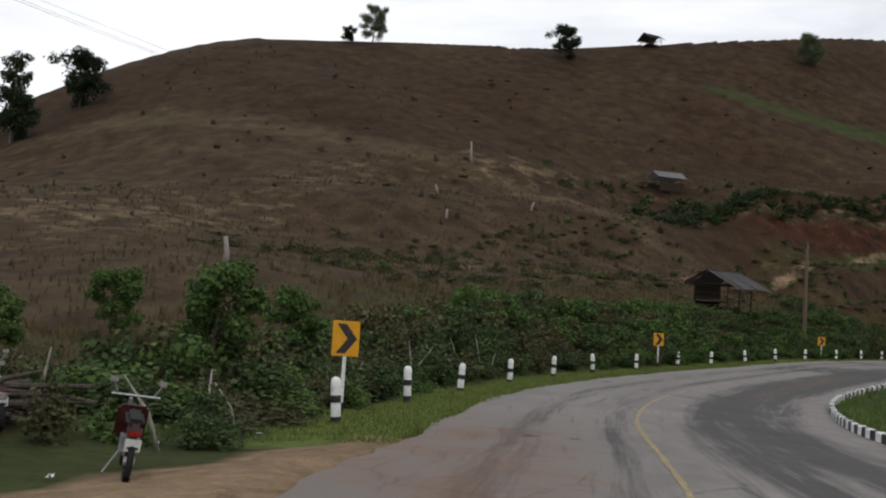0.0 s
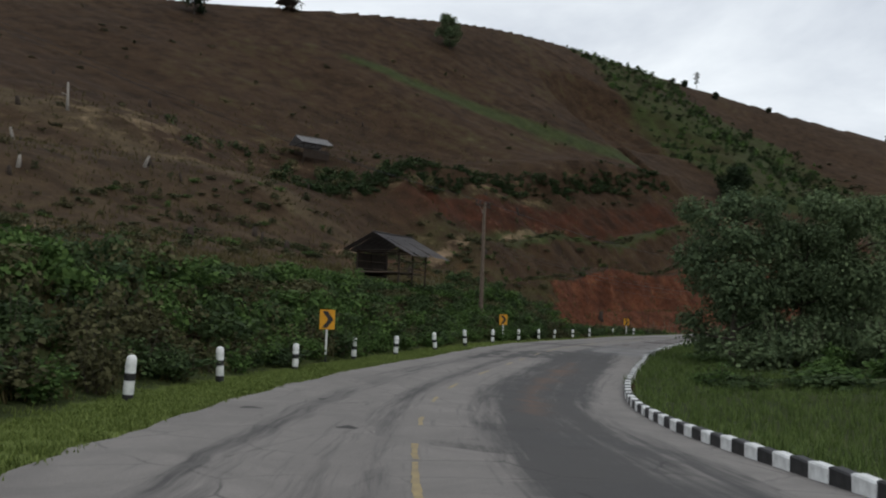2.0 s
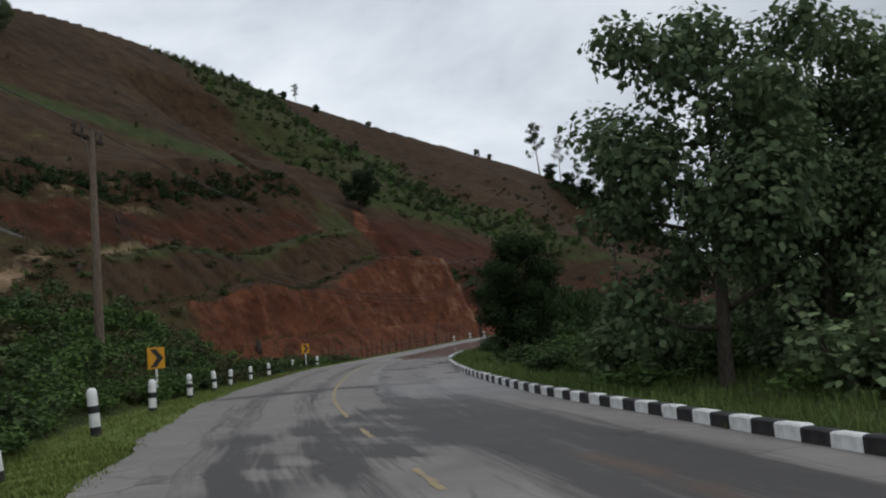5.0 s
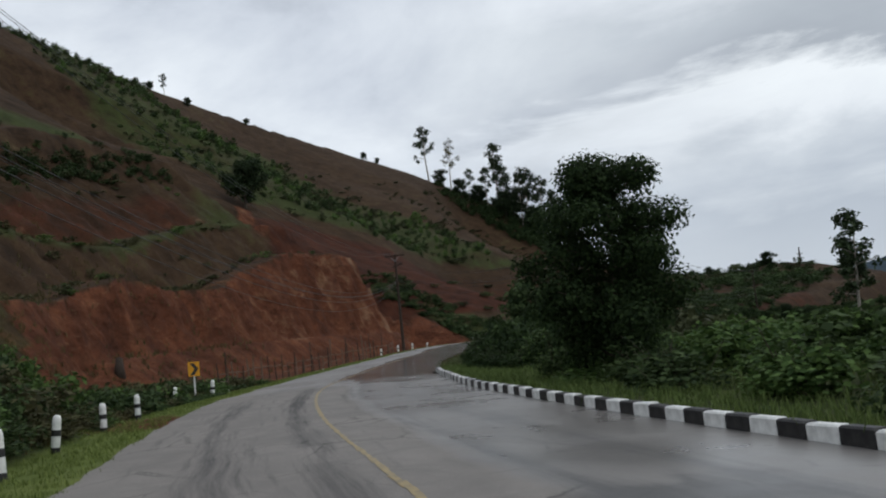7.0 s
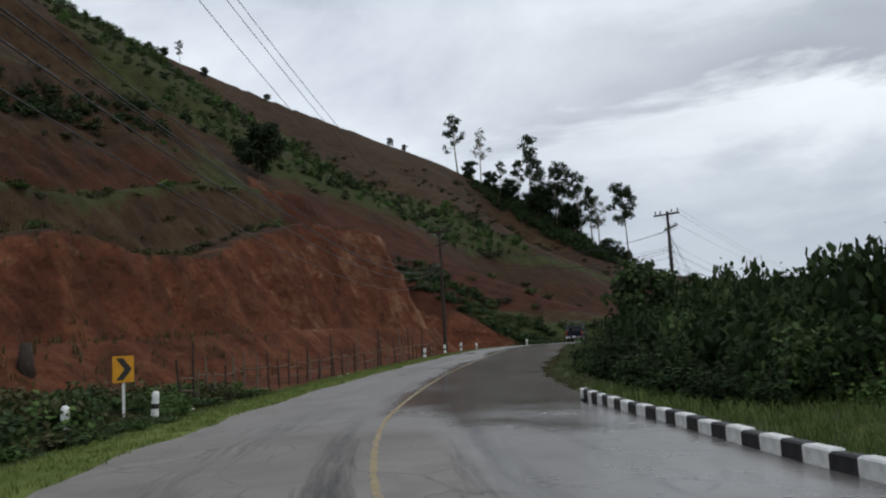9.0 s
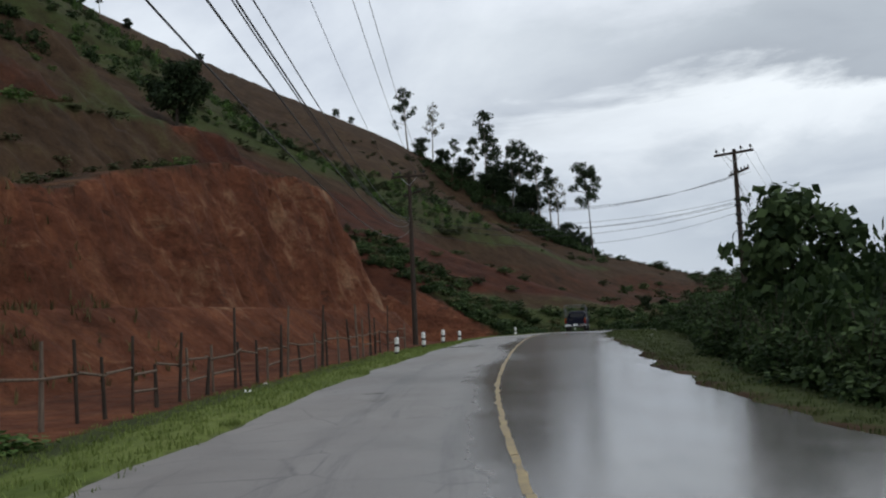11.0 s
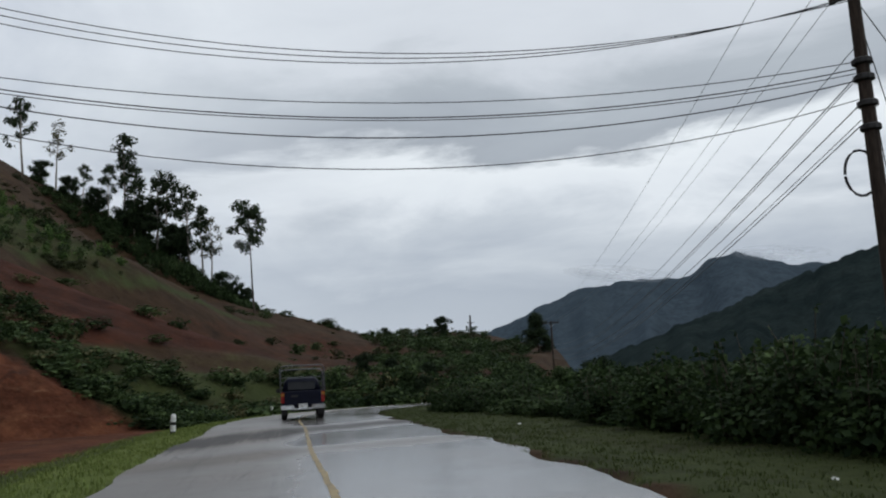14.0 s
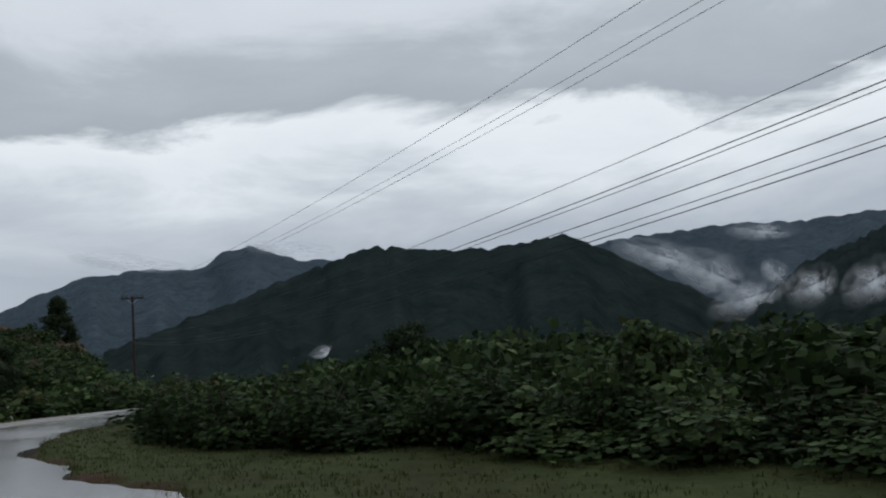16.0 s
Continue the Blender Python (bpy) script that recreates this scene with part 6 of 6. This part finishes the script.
view = np.array([73.0, 101.0])
for ang, dist, kind, k in ((31.3, 296, "slim", 1.05), (29.6, 294, "pale", 1.05), (30.4, 292, "dome", 0.7), (28.9, 288, "dome", 0.75), (28.2, 286, "slim", 0.6), (27.4, 280, "dome", 0.8), (26.8, 276, "slim", 0.75),
                           (26.0, 268, "slim", 1.25), (25.4, 268, "slim", 1.0), (24.8, 266, "dome", 1.2), (24.2, 264, "slim", 1.05), (23.7, 262, "slim", 1.1), (23.0, 262, "dome", 1.1), (22.4, 261, "slim", 1.15),
                           (21.7, 261, "slim", 1.0), (21.2, 260, "pale", 1.0), (20.6, 262, "dome", 0.8), (20.0, 262, "dome", 0.65), (19.4, 264, "dome", 0.6), (25.7, 262, "dome", 1.0), (23.3, 256, "dome", 1.1)):
    dist, k = (327 - 73) / math.cos(radians(ang)), k * (1.95 if kind in ("slim", "pale") else 1.55)
    q = view + dist * np.array([math.cos(radians(ang)), math.sin(radians(ang))])
    tree(kind, q[0], q[1], k, "on the wooded spur", "trees on the spur")
for k in range(260):
    ang = 30.8 - 12.2 * brng.uniform(0, 1)
    dist = (brng.uniform(316, 330) - 73) / math.cos(radians(ang))
    q = view + dist * np.array([math.cos(radians(ang)), math.sin(radians(ang))])
    deep = 0.5 + 1.1 * math.exp(-(((ang - 23.5) / 3.6) ** 2))
    bush(brng.choice(["hedge", "dark"], p=[0.75, 0.25]), q[0], q[1], brng.uniform(1.2, 2.4), brng.uniform(0.9, 2.0) * deep * 1.35, "", "undergrowth on the wooded spur", "far")
tree("tall", 303, 179.5, 1.32, "at the foot of the spur", turn=60)
tree("dome", 410.9, 146.0, 1.25, "alone on the far rise")
for x, y, k in ((372, 160, 0.6), (381, 160, 0.35), (404, 150, 0.5), (400, 152, 0.45), (395, 152, 0.5), (389, 154, 0.4)):
    tree("dome", x, y, k, "on the far rise", "low trees on the far rise")
tree("cone", 392, 112, (25.4 - ground_z(392, 112)) / 14.6 * 1.4, "below the far rise", turn=0, tall=0.72)
tree("cone", 372, 96, 0.6, "below the far rise", turn=70)

# scrub along the outside of the bend
for s in np.arange(13, 119, 0.75):
    lh = float(curve_of(LEFT_HALF, s))
    for row in range(4):
        left = 3.25 + row * 1.3 + brng.uniform(-0.45, 0.5)
        p, _ = road_at(s + brng.uniform(-0.4, 0.4), lh + left)
        near_shed = 48 < s < 95
        tall = (0.60 + 0.16 * row) * brng.uniform(0.6, 1.25) * (0.95 if near_shed else 0.9)
        if s > 98:
            tall *= 0.6
        if s < 17:
            tall *= 0.6
        if near_shed and row > 1:
            tall *= 0.62
        if 27 < s < 66 and row < 3:
            tall *= 1.22
        kind = brng.choice(["dark", "fresh", "vine", "dry", "low"], p=[0.34, 0.2, 0.22, 0.16, 0.08] if near_shed else ([0.34, 0.14, 0.06, 0.36, 0.10] if s < 98 else [0.30, 0.2, 0.0, 0.40, 0.1]))
        if brng.random() < (0.06 if near_shed else 0.18):
            continue
        own = row == 0 or (row == 1 and s < 45)
        bush(kind, p[0], p[1], brng.uniform(0.75, 1.2), tall, "on the bank beside the road", "roadside scrub", "" if own else "mid")

# rough growth at the foot of the red cut
for k in range(210):
    s = brng.uniform(92, 131)
    left = 3.4 + brng.uniform(0, 7.5) * float(1 - 0.55 * smooth(112, 131, s))
    p, _ = road_at(s, float(curve_of(LEFT_HALF, s)) + left)
    bush(brng.choice(["dark", "dry", "fresh", "low"], p=[0.4, 0.36, 0.14, 0.1]), p[0], p[1], brng.uniform(0.6, 1.3), brng.uniform(0.35, 1.15) * float(1 - 0.45 * smooth(114, 131, s)), "at the foot of the red cut", "growth at the foot of the cut", "mid")
# tangled growth round the parked motorbikes
for k in range(34):
    x, y = brng.uniform(-9.5, -3.2), brng.uniform(9.6, 15.5)
    if any(math.hypot(x - q[0], y - q[1]) < 0.75 for q in spots) or road_frame(np.array([x]), np.array([y]))[1][0] < 5.6:
        continue
    bush(brng.choice(["low", "dry", "fresh", "dark"], p=[0.3, 0.35, 0.2, 0.15]), x, y, brng.uniform(0.35, 0.7), brng.uniform(0.25, 0.6), "round the parked motorbikes", "roadside scrub")
# undergrowth below the trees inside the bend
for k in range(46):
    x, y = brng.uniform(34.5, 52), brng.uniform(50, 64)
    s, o, _ = road_frame(np.array([x]), np.array([y]))
    if -o[0] < float(curve_of(RIGHT_HALF, s[0])) + 3.6:
        continue
    bush("under", x, y, brng.uniform(1.1, 1.9), brng.uniform(0.8, 1.7), "below the trees inside the bend", "undergrowth")
# grassy inner bank: scrub behind the kerb
for k in range(400):
    s = brng.uniform(20, 122)
    right = brng.uniform(3.0, 26)
    if s < 52 and right < 13 - 0.1 * s and brng.random() < 0.9:
        continue
    if s < 58 and brng.random() < 0.45:
        continue
    if s > 108 and right < 4.5:
        continue
    p, _ = road_at(s, -float(curve_of(RIGHT_HALF, s)) - right)
    tall = brng.uniform(0.4, 0.9) * (0.6 + 0.06 * right) * (0.7 if s < 62 else 1.15)
    bush(brng.choice(["dark", "fresh", "low", "vine"], p=[0.12, 0.34, 0.28, 0.26] if s < 72 else [0.5, 0.16, 0.2, 0.14]), p[0], p[1], brng.uniform(0.9, 1.7), tall, "behind the kerb inside the bend", "inner bank scrub", "" if right < 6 and s > 55 else "mid")

# hedge on the valley side of the wet stretch
HEDGE_FRONT = [(112, 7.0), (122, 6.2), (134, 5.5), (152, 7.1), (170, 8.0), (185, 8.4), (192, 7.8), (201, 5.6), (262, 6.0)]
HEDGE_TALL = [(114, 1.2), (120, 2.0), (144, 2.1), (156, 1.45), (174, 1.4), (186, 1.0), (262, 0.95)]
for s in np.arange(114, 262, 0.85):
    for row in range(5):
        off = float(curve_of(HEDGE_FRONT, s)) + 0.75 + row * 1.7 + brng.uniform(-0.4, 0.5)
        p, _ = road_at(s, -off)
        tall = (0.60 + 0.15 * row) * brng.uniform(0.65, 1.4) * float(curve_of(HEDGE_TALL, s)) * (0.62 if row == 0 and s < 156 else 1.0)
        own = row == 0 and s < 205
        bush(brng.choice(["hedge", "dark"], p=[0.86, 0.14]), p[0], p[1], brng.uniform(0.9, 1.4), tall, "in the hedge above the valley", "valley hedge", "" if own else "mid")
for k in range(160):
    s, right = brng.uniform(120, 260), brng.uniform(14, 60)
    p, _ = road_at(s, -float(curve_of(RIGHT_HALF, s)) - right)
    bush("far", p[0], p[1], brng.uniform(1.5, 3.2), brng.uniform(1.0, 2.4), "", "scrub on the valley slope", "far")
# shrubs on the bank past the yard
for k in range(1250):
    s, left = brng.uniform(204, 275), 2.8 + 26 * brng.uniform(0, 1) ** 1.6
    p, _ = road_at(s, float(curve_of(LEFT_HALF, s)) + left)
    if left > 9 and math.degrees(math.atan2(119 - p[1], max(p[0] - 122, 1.0))) < 3 and brng.random() < 0.93:
        continue
    bush(brng.choice(["hedge", "dark", "dry"], p=[0.5, 0.38, 0.12]), p[0], p[1], brng.uniform(0.6, 1.7), brng.uniform(0.25, 0.8) * (1.0 if s < 214 else 1.5), "", "scrub on the bank past the yard", "soft")
for k in range(260):
    s, left = brng.uniform(187.5, 199), brng.uniform(10, 34)
    p, _ = road_at(s, float(curve_of(LEFT_HALF, s)) + left)
    rel = ground_z(p[0], p[1]) - p[2]
    if rel < (7.2 if s > 191 else 3.5):
        continue
    bush(brng.choice(["hedge", "dark", "dry"], p=[0.3, 0.4, 0.3]), p[0], p[1], brng.uniform(0.5, 1.5), brng.uniform(0.25, 0.7), "", "scrub on the bank past the yard", "soft")
# green cover of the far slope, thicker towards the valley
for k in range(900):
    a, d = radians(brng.uniform(0.5, 19)), brng.uniform(62, 330)
    x, y = 103 + d * math.cos(a), 113.5 + d * math.sin(a)
    if x < 186 or brng.random() < 0.88 * float(smooth(8, 11.5, math.degrees(a))):
        continue
    if ground_z(x, y) < 3:
        continue
    k2 = 0.7 + d / 160
    bush(brng.choice(["hedge", "dark", "far"], p=[0.55, 0.3, 0.15]), x, y, brng.uniform(0.8, 1.7) * k2, brng.uniform(0.4, 1.0) * k2, "", "growth covering the far slope", "far")
# dark thicket outside the next bend
for k in range(620):
    a, d = radians(-brng.uniform(0.5, 10)), brng.uniform(36, 125)
    x, y = 122 + d * math.cos(a), 119 + d * math.sin(a)
    s, o, _ = road_frame(np.array([x]), np.array([y]))
    if o[0] < 6.5:
        continue
    bush(brng.choice(["hedge", "dark"], p=[0.7, 0.3]), x, y, brng.uniform(0.9, 2.0), brng.uniform(0.5, 1.0), "", "scrub on the bank past the yard", "soft")
# dark shrubs beside the orange slip
for k in range(230):
    s, left = brng.uniform(198.2, 205), brng.uniform(3, 27)
    p, _ = road_at(s, float(curve_of(LEFT_HALF, s)) + left)
    bush(brng.choice(["dark", "hedge", "dry"], p=[0.5, 0.35, 0.15]), p[0], p[1], brng.uniform(0.6, 1.5), brng.uniform(0.3, 0.75), "", "scrub on the bank past the yard", "soft")
# shrubs on the hillside: along the old terraces and over the green flank
for k in range(620):
    s = brng.uniform(45, 178)
    left = brng.choice([17, 22, 31, 36]) + brng.normal(0, 1.6)
    if s > 104:
        x1 = float(curve_of(CUT_TOE, s) + curve_of(FACE_TOP, s) / curve_of(CUT_STEEP, s))
        left = x1 + brng.choice([3.0, 10.5, 18]) + brng.normal(0, 2.2)
        if left < x1 + 0.8 or 30 < left < 36.5:
            continue
    p, _ = road_at(s, float(curve_of(LEFT_HALF, s)) + left)
    bush(brng.choice(["far", "dry", "fresh"], p=[0.55, 0.3, 0.15]), p[0], p[1], brng.uniform(0.3, 1.1), brng.uniform(0.15, 0.5), "", "scrub on the old terraces", "far")
# a dark row of shrubs along the highest terrace
for k in range(360):
    s = brng.uniform(106, 180)
    left = 39.2 + brng.normal(0, 1.3) + 0.03 * (s - 110)
    p, _ = road_at(s, float(curve_of(LEFT_HALF, s)) + left)
    bush(brng.choice(["hedge", "dark", "far"], p=[0.4, 0.35, 0.25]), p[0], p[1], brng.uniform(0.5, 1.3), brng.uniform(0.3, 0.95), "", "shrubs along the highest terrace", "far")
for k in range(60):
    x, y = 34 + brng.normal(0, 9), 136 + brng.normal(0, 5)
    bush(brng.choice(["hedge", "dark", "dry"]), x, y, brng.uniform(0.5, 1.6), brng.uniform(0.5, 1.5), "", "shrubs along the highest terrace", "far")
# young growth on the green flank, thicker towards its foot
for k in range(3000):
    x, y = brng.uniform(132, 245), brng.uniform(160, 266)
    f = float(flank_at(np.array([x]), np.array([y]))[0])
    if brng.random() > f * 0.62:
        continue
    big = brng.random() < 0.3
    bush(brng.choice(["hedge", "dark", "fresh", "far"], p=[0.3, 0.3, 0.25, 0.15]), x, y, brng.uniform(0.5, 1.0) * (1.6 if big else 1), brng.uniform(0.4, 0.9) * (2.0 if big else 1), "", "young growth on the green flank", "far")
for k in range(520):
    x, y = brng.uniform(150, 420), brng.uniform(125, 230)
    s, o, _ = road_frame(np.array([x]), np.array([y]))
    if s[0] < 200 or o[0] < 24 or (y < 172 and x < 300 and brng.random() < 0.8):
        continue
    bush("far", x, y, brng.uniform(0.6, 2.2), brng.uniform(0.3, 0.9), "", "scrub on the far flank of the hill", "far")
for k in range(160):
    x, y = brng.uniform(-70, 110), brng.uniform(70, 205)
    if road_frame(np.array([x]), np.array([y]))[1][0] < 16:
        continue
    bush(brng.choice(["far", "dry"]), x, y, brng.uniform(0.3, 1.0), brng.uniform(0.2, 0.7), "", "scrub on the bare hillside", "far")
flush_heaps()


# ---- grass and small growth, too many to count ----
def tuft_field(name, label, seed, count, place, mat, blade, width, blades=7):
    rng = np.random.default_rng(seed)
    xy = np.array([place(rng) for _ in range(count)])
    z = land(xy[:, 0], xy[:, 1])[0]
    n = count * blades
    base = np.repeat(np.c_[xy, z], blades, 0) + np.c_[rng.normal(0, 0.07, (n, 2)), np.full(n, -0.02)]
    ln = blade * rng.uniform(0.4, 1.4, (n, 1))
    a = rng.uniform(0, 2 * math.pi, n)
    out = np.c_[np.cos(a), np.sin(a), np.zeros(n)]
    side = np.c_[-np.sin(a), np.cos(a), np.zeros(n)] * width
    lean = rng.uniform(0.15, 0.8, (n, 1))
    mid = base + out * ln * lean * 0.35 + np.c_[np.zeros((n, 2)), ln * 0.6]
    tip = base + out * ln * lean + np.c_[np.zeros((n, 2)), ln * 0.95]
    v = np.stack([base - side, base + side, mid + side * 0.7, mid - side * 0.7, tip], 1).reshape(-1, 3)
    i = np.arange(n) * 5
    f = np.stack([i, i + 1, i + 2, i + 3], 1).tolist() + np.stack([i + 3, i + 2, i + 4], 1).tolist()
    tagged(new(name, mesh_of(name, v, f, mat)), label, "grass", kind="stuff")


def verge(side, s0, s1, w0, w1):
    def place(rng):
        s = rng.uniform(s0, s1)
        half = float(curve_of(LEFT_HALF if side > 0 else RIGHT_HALF, s))
        off = half + w0 + (w1 - w0) * rng.uniform(0, 1) ** 1.15
        i = int(np.searchsorted(CL_S, s))
        return CL[i, 0] + CL_N[i, 0] * off * side + CL_T[i, 0] * rng.uniform(-0.5, 0.5), CL[i, 1] + CL_N[i, 1] * off * side + CL_T[i, 1] * rng.uniform(-0.5, 0.5)

    return place


tuft_field("verge_grass", "short green grass along the road's outer verge", 41, 12000, verge(1, 12, 215, 0.05, 3.6), M_LAWN, 0.10, 0.009)
tuft_field("lawn_strip", "short light green grass beside the road", 46, 9500, verge(1, 12, 66, 0.02, 2.4), M_LAWN, 0.075, 0.012)
tuft_field("kerb_grass", "rough green grass behind the painted kerb", 42, 9000, verge(-1, -5, 120, 0.35, 9.0), M_GRASS, 0.28, 0.011)
tuft_field("valley_verge_grass", "short grass between wet road and hedge", 43, 9000, verge(-1, 112, 215, 0.1, 8.0), M_DULLGRASS, 0.075, 0.010)
tuft_field("bank_grass", "mixed dry grass on the bank above the road", 44, 6500, verge(1, 14, 120, 3.0, 16.0), M_DRYGRASS, 0.38, 0.012, 6)
tuft_field("hill_stubble", "dry stubble on the ploughed hillside", 45, 9000, verge(1, 20, 150, 9, 75), M_DRYGRASS, 0.4, 0.03, 4)


# ---- stumps, dead trees and clods on the bare hill ----
def stump(x, y, h, r, label, mat):
    rng = np.random.default_rng(int(abs(x * 13 + y * 7)))
    pts = [(0, 0, -0.4), (0, 0, h * 0.4), (rng.normal(0, 0.05 * h), rng.normal(0, 0.05 * h), h)]
    v, f = tube(pts, [r * 1.4, r, r * 0.7], 7)
    groups = [(v, f, 0)]
    for k in range(2 if h > 1.5 else 0):
        a = rng.uniform(0, 6.28)
        v2, f2 = tube([(0, 0, h * 0.5), (math.cos(a) * h * 0.22, math.sin(a) * h * 0.22, h * 0.62)], [r * 0.5, r * 0.25], 5)
        groups.append((v2, f2, 0))
    V, F, I = join_arrays(groups)
    ob = new("tree_stump", mesh_of("tree_stump", V, F, mat, True))
    ob.matrix_basis = pose(x, y, ground_z(x, y), 0, rng.normal(0, 7), rng.uniform(0, 360))
    tagged(ob, label, "stump", "stumps on the hill")


for x, y, h in ((1.9, 131.5, 3.4), (-2.5, 113, 1.2), (9.5, 110, 1.2), (-1.0, 98, 1.0), (-13.5, 52, 1.5)):
    stump(x, y, h, 0.17, "pale dead tree trunk standing on the ploughed slope", M_PALEBARK)
for k in range(60):
    x, y = brng.uniform(-60, 70), brng.uniform(75, 200)
    if road_frame(np.array([x]), np.array([y]))[1][0] < 14:
        continue
    stump(x, y, brng.uniform(0.3, 1.2), brng.uniform(0.12, 0.3), "charred tree stump on the ploughed slope", M_DARKWOOD)
post_xy = (436.7, 137.9)
stump(*post_xy, 7.0, 0.4, "bare dead trunk on the far rise", M_DARKWOOD)
# dry sticks among the scrub near the start
for k in range(22):
    s = brng.uniform(10, 34)
    p, _ = road_at(s, float(curve_of(LEFT_HALF, s)) + brng.uniform(2.6, 5.5))
    x, y = p[0], p[1]
    a, t = brng.uniform(0, 6.28), brng.uniform(0.2, 1.2)
    h = brng.uniform(0.6, 1.7)
    z = ground_z(x, y)
    tip = Vector((x + math.cos(a) * h * t * 0.6, y + math.sin(a) * h * t * 0.6, z + h * (1.15 - 0.5 * t)))
    mid = Vector((x, y, z)).lerp(tip, 0.5) + Vector((0.06, 0.04, 0))
    v, f = tube([(x, y, z - 0.1), mid, tip], [0.035, 0.026, 0.01], 6)
    tagged(new("dry_stick", mesh_of("dry_stick", v, f, M_PALEBARK, True)), "bare grey stick leaning in the scrub", "stick", "dry sticks")


# scraps of litter on the verges
def scrap(x, y, w):
    rng = np.random.default_rng(int(x * 31 + y * 17) % 9999)
    n = 5
    V = [(w * (i / (n - 1) - 0.5), w * 0.7 * (j / (n - 1) - 0.5), abs(rng.normal(0, 0.22 * w)) + 0.01) for j in range(n) for i in range(n)]
    F = [[j * n + i, j * n + i + 1, (j + 1) * n + i + 1, (j + 1) * n + i] for j in range(n - 1) for i in range(n - 1)]
    ob = new("litter_scrap", mesh_of("litter_scrap", V, F, M_WHITE, True))
    ob.matrix_basis = pose(x, y, ground_z(x, y) + 0.03, 0, 0, rng.uniform(0, 360))
    tagged(ob, "crumpled white scrap lying in the grass", "litter", "litter on the verge")


for s, off, w in ((7.5, 6.2, 0.09), (10.4, 6.6, 0.08), (12.6, 6.0, 0.09), (14.2, 7.0, 0.14), (123.2, 7.6, 0.2), (131.0, 7.8, 0.14), (138.5, 6.4, 0.16), (141.2, 6.8, 0.13), (180.5, -6.4, 0.12), (164.0, -6.0, 0.1)):
    q, _ = road_at(s, off)
    scrap(q[0], q[1], w)


def far_wood():
    """Tree crowns over the near mountains' lower slopes and valley floor."""
    rng = np.random.default_rng(91)
    n = 2600
    a = np.radians(rng.uniform(-75, 8, n))
    d = rng.uniform(90, 620, n)
    x, y = 120 + d * np.cos(a), 118 + d * np.sin(a)
    s, o, _ = road_frame(x, y)
    keep = (o < -26)
    x, y = x[keep], y[keep]
    z = land(x, y)[0]
    r = rng.uniform(1.6, 3.6, len(x))
    C = np.c_[x, y, z + r * 0.5].repeat(26, 0) + rng.normal(0, 1, (26 * len(x), 3)) * np.repeat(r, 26)[:, None] * [0.55, 0.55, 0.5]
    v, f = leaf_arrays(rng, C, rng.normal(0, 0.5, C.shape) + [0, 0, 1], 1.1)
    tagged(new("valley_wood", mesh_of("valley_wood", v, f, M_PINE)), "dark woodland covering the valley slope", "woodland", kind="stuff")


far_wood()


# ---- painted kerb ----
def kerb_block_mesh(name, mat):
    bm = bmesh.new()
    add_box(bm, (0.585, 0.2, 0.42), Matrix.Translation((0, 0, 0.0)))
    top = [e for e in bm.edges if all(v.co.z > 0.1 for v in e.verts)]
    bmesh.ops.bevel(bm, geom=top, offset=0.025, segments=1, affect="EDGES")
    me = bpy.data.meshes.new(name)
    bm.to_mesh(me)
    bm.free()
    me.materials.append(mat)
    return me


def build_kerb():
    rng = np.random.default_rng(12)
    kerb = tagged(new("kerb"), "raised kerb of alternating black and white painted blocks", "kerb", kind="structure")
    meshes = [kerb_block_mesh("kerb_block", M_WHITE), kerb_block_mesh("kerb_block", M_BLACK)]
    s, k = 6.0, 0
    while s < 118:
        off = -float(curve_of(RIGHT_HALF, s)) - 0.08
        p, h = road_at(s, off)
        ob = new("kerb_block", meshes[k % 2])
        ob.matrix_basis = pose(p[0], p[1], p[2] - 0.05 + rng.normal(0, 0.006), rng.normal(0, 0.8), rng.normal(0, 0.6), h + rng.normal(0, 0.8))
        ob.parent = kerb
        s += 0.60
        k += 1


build_kerb()
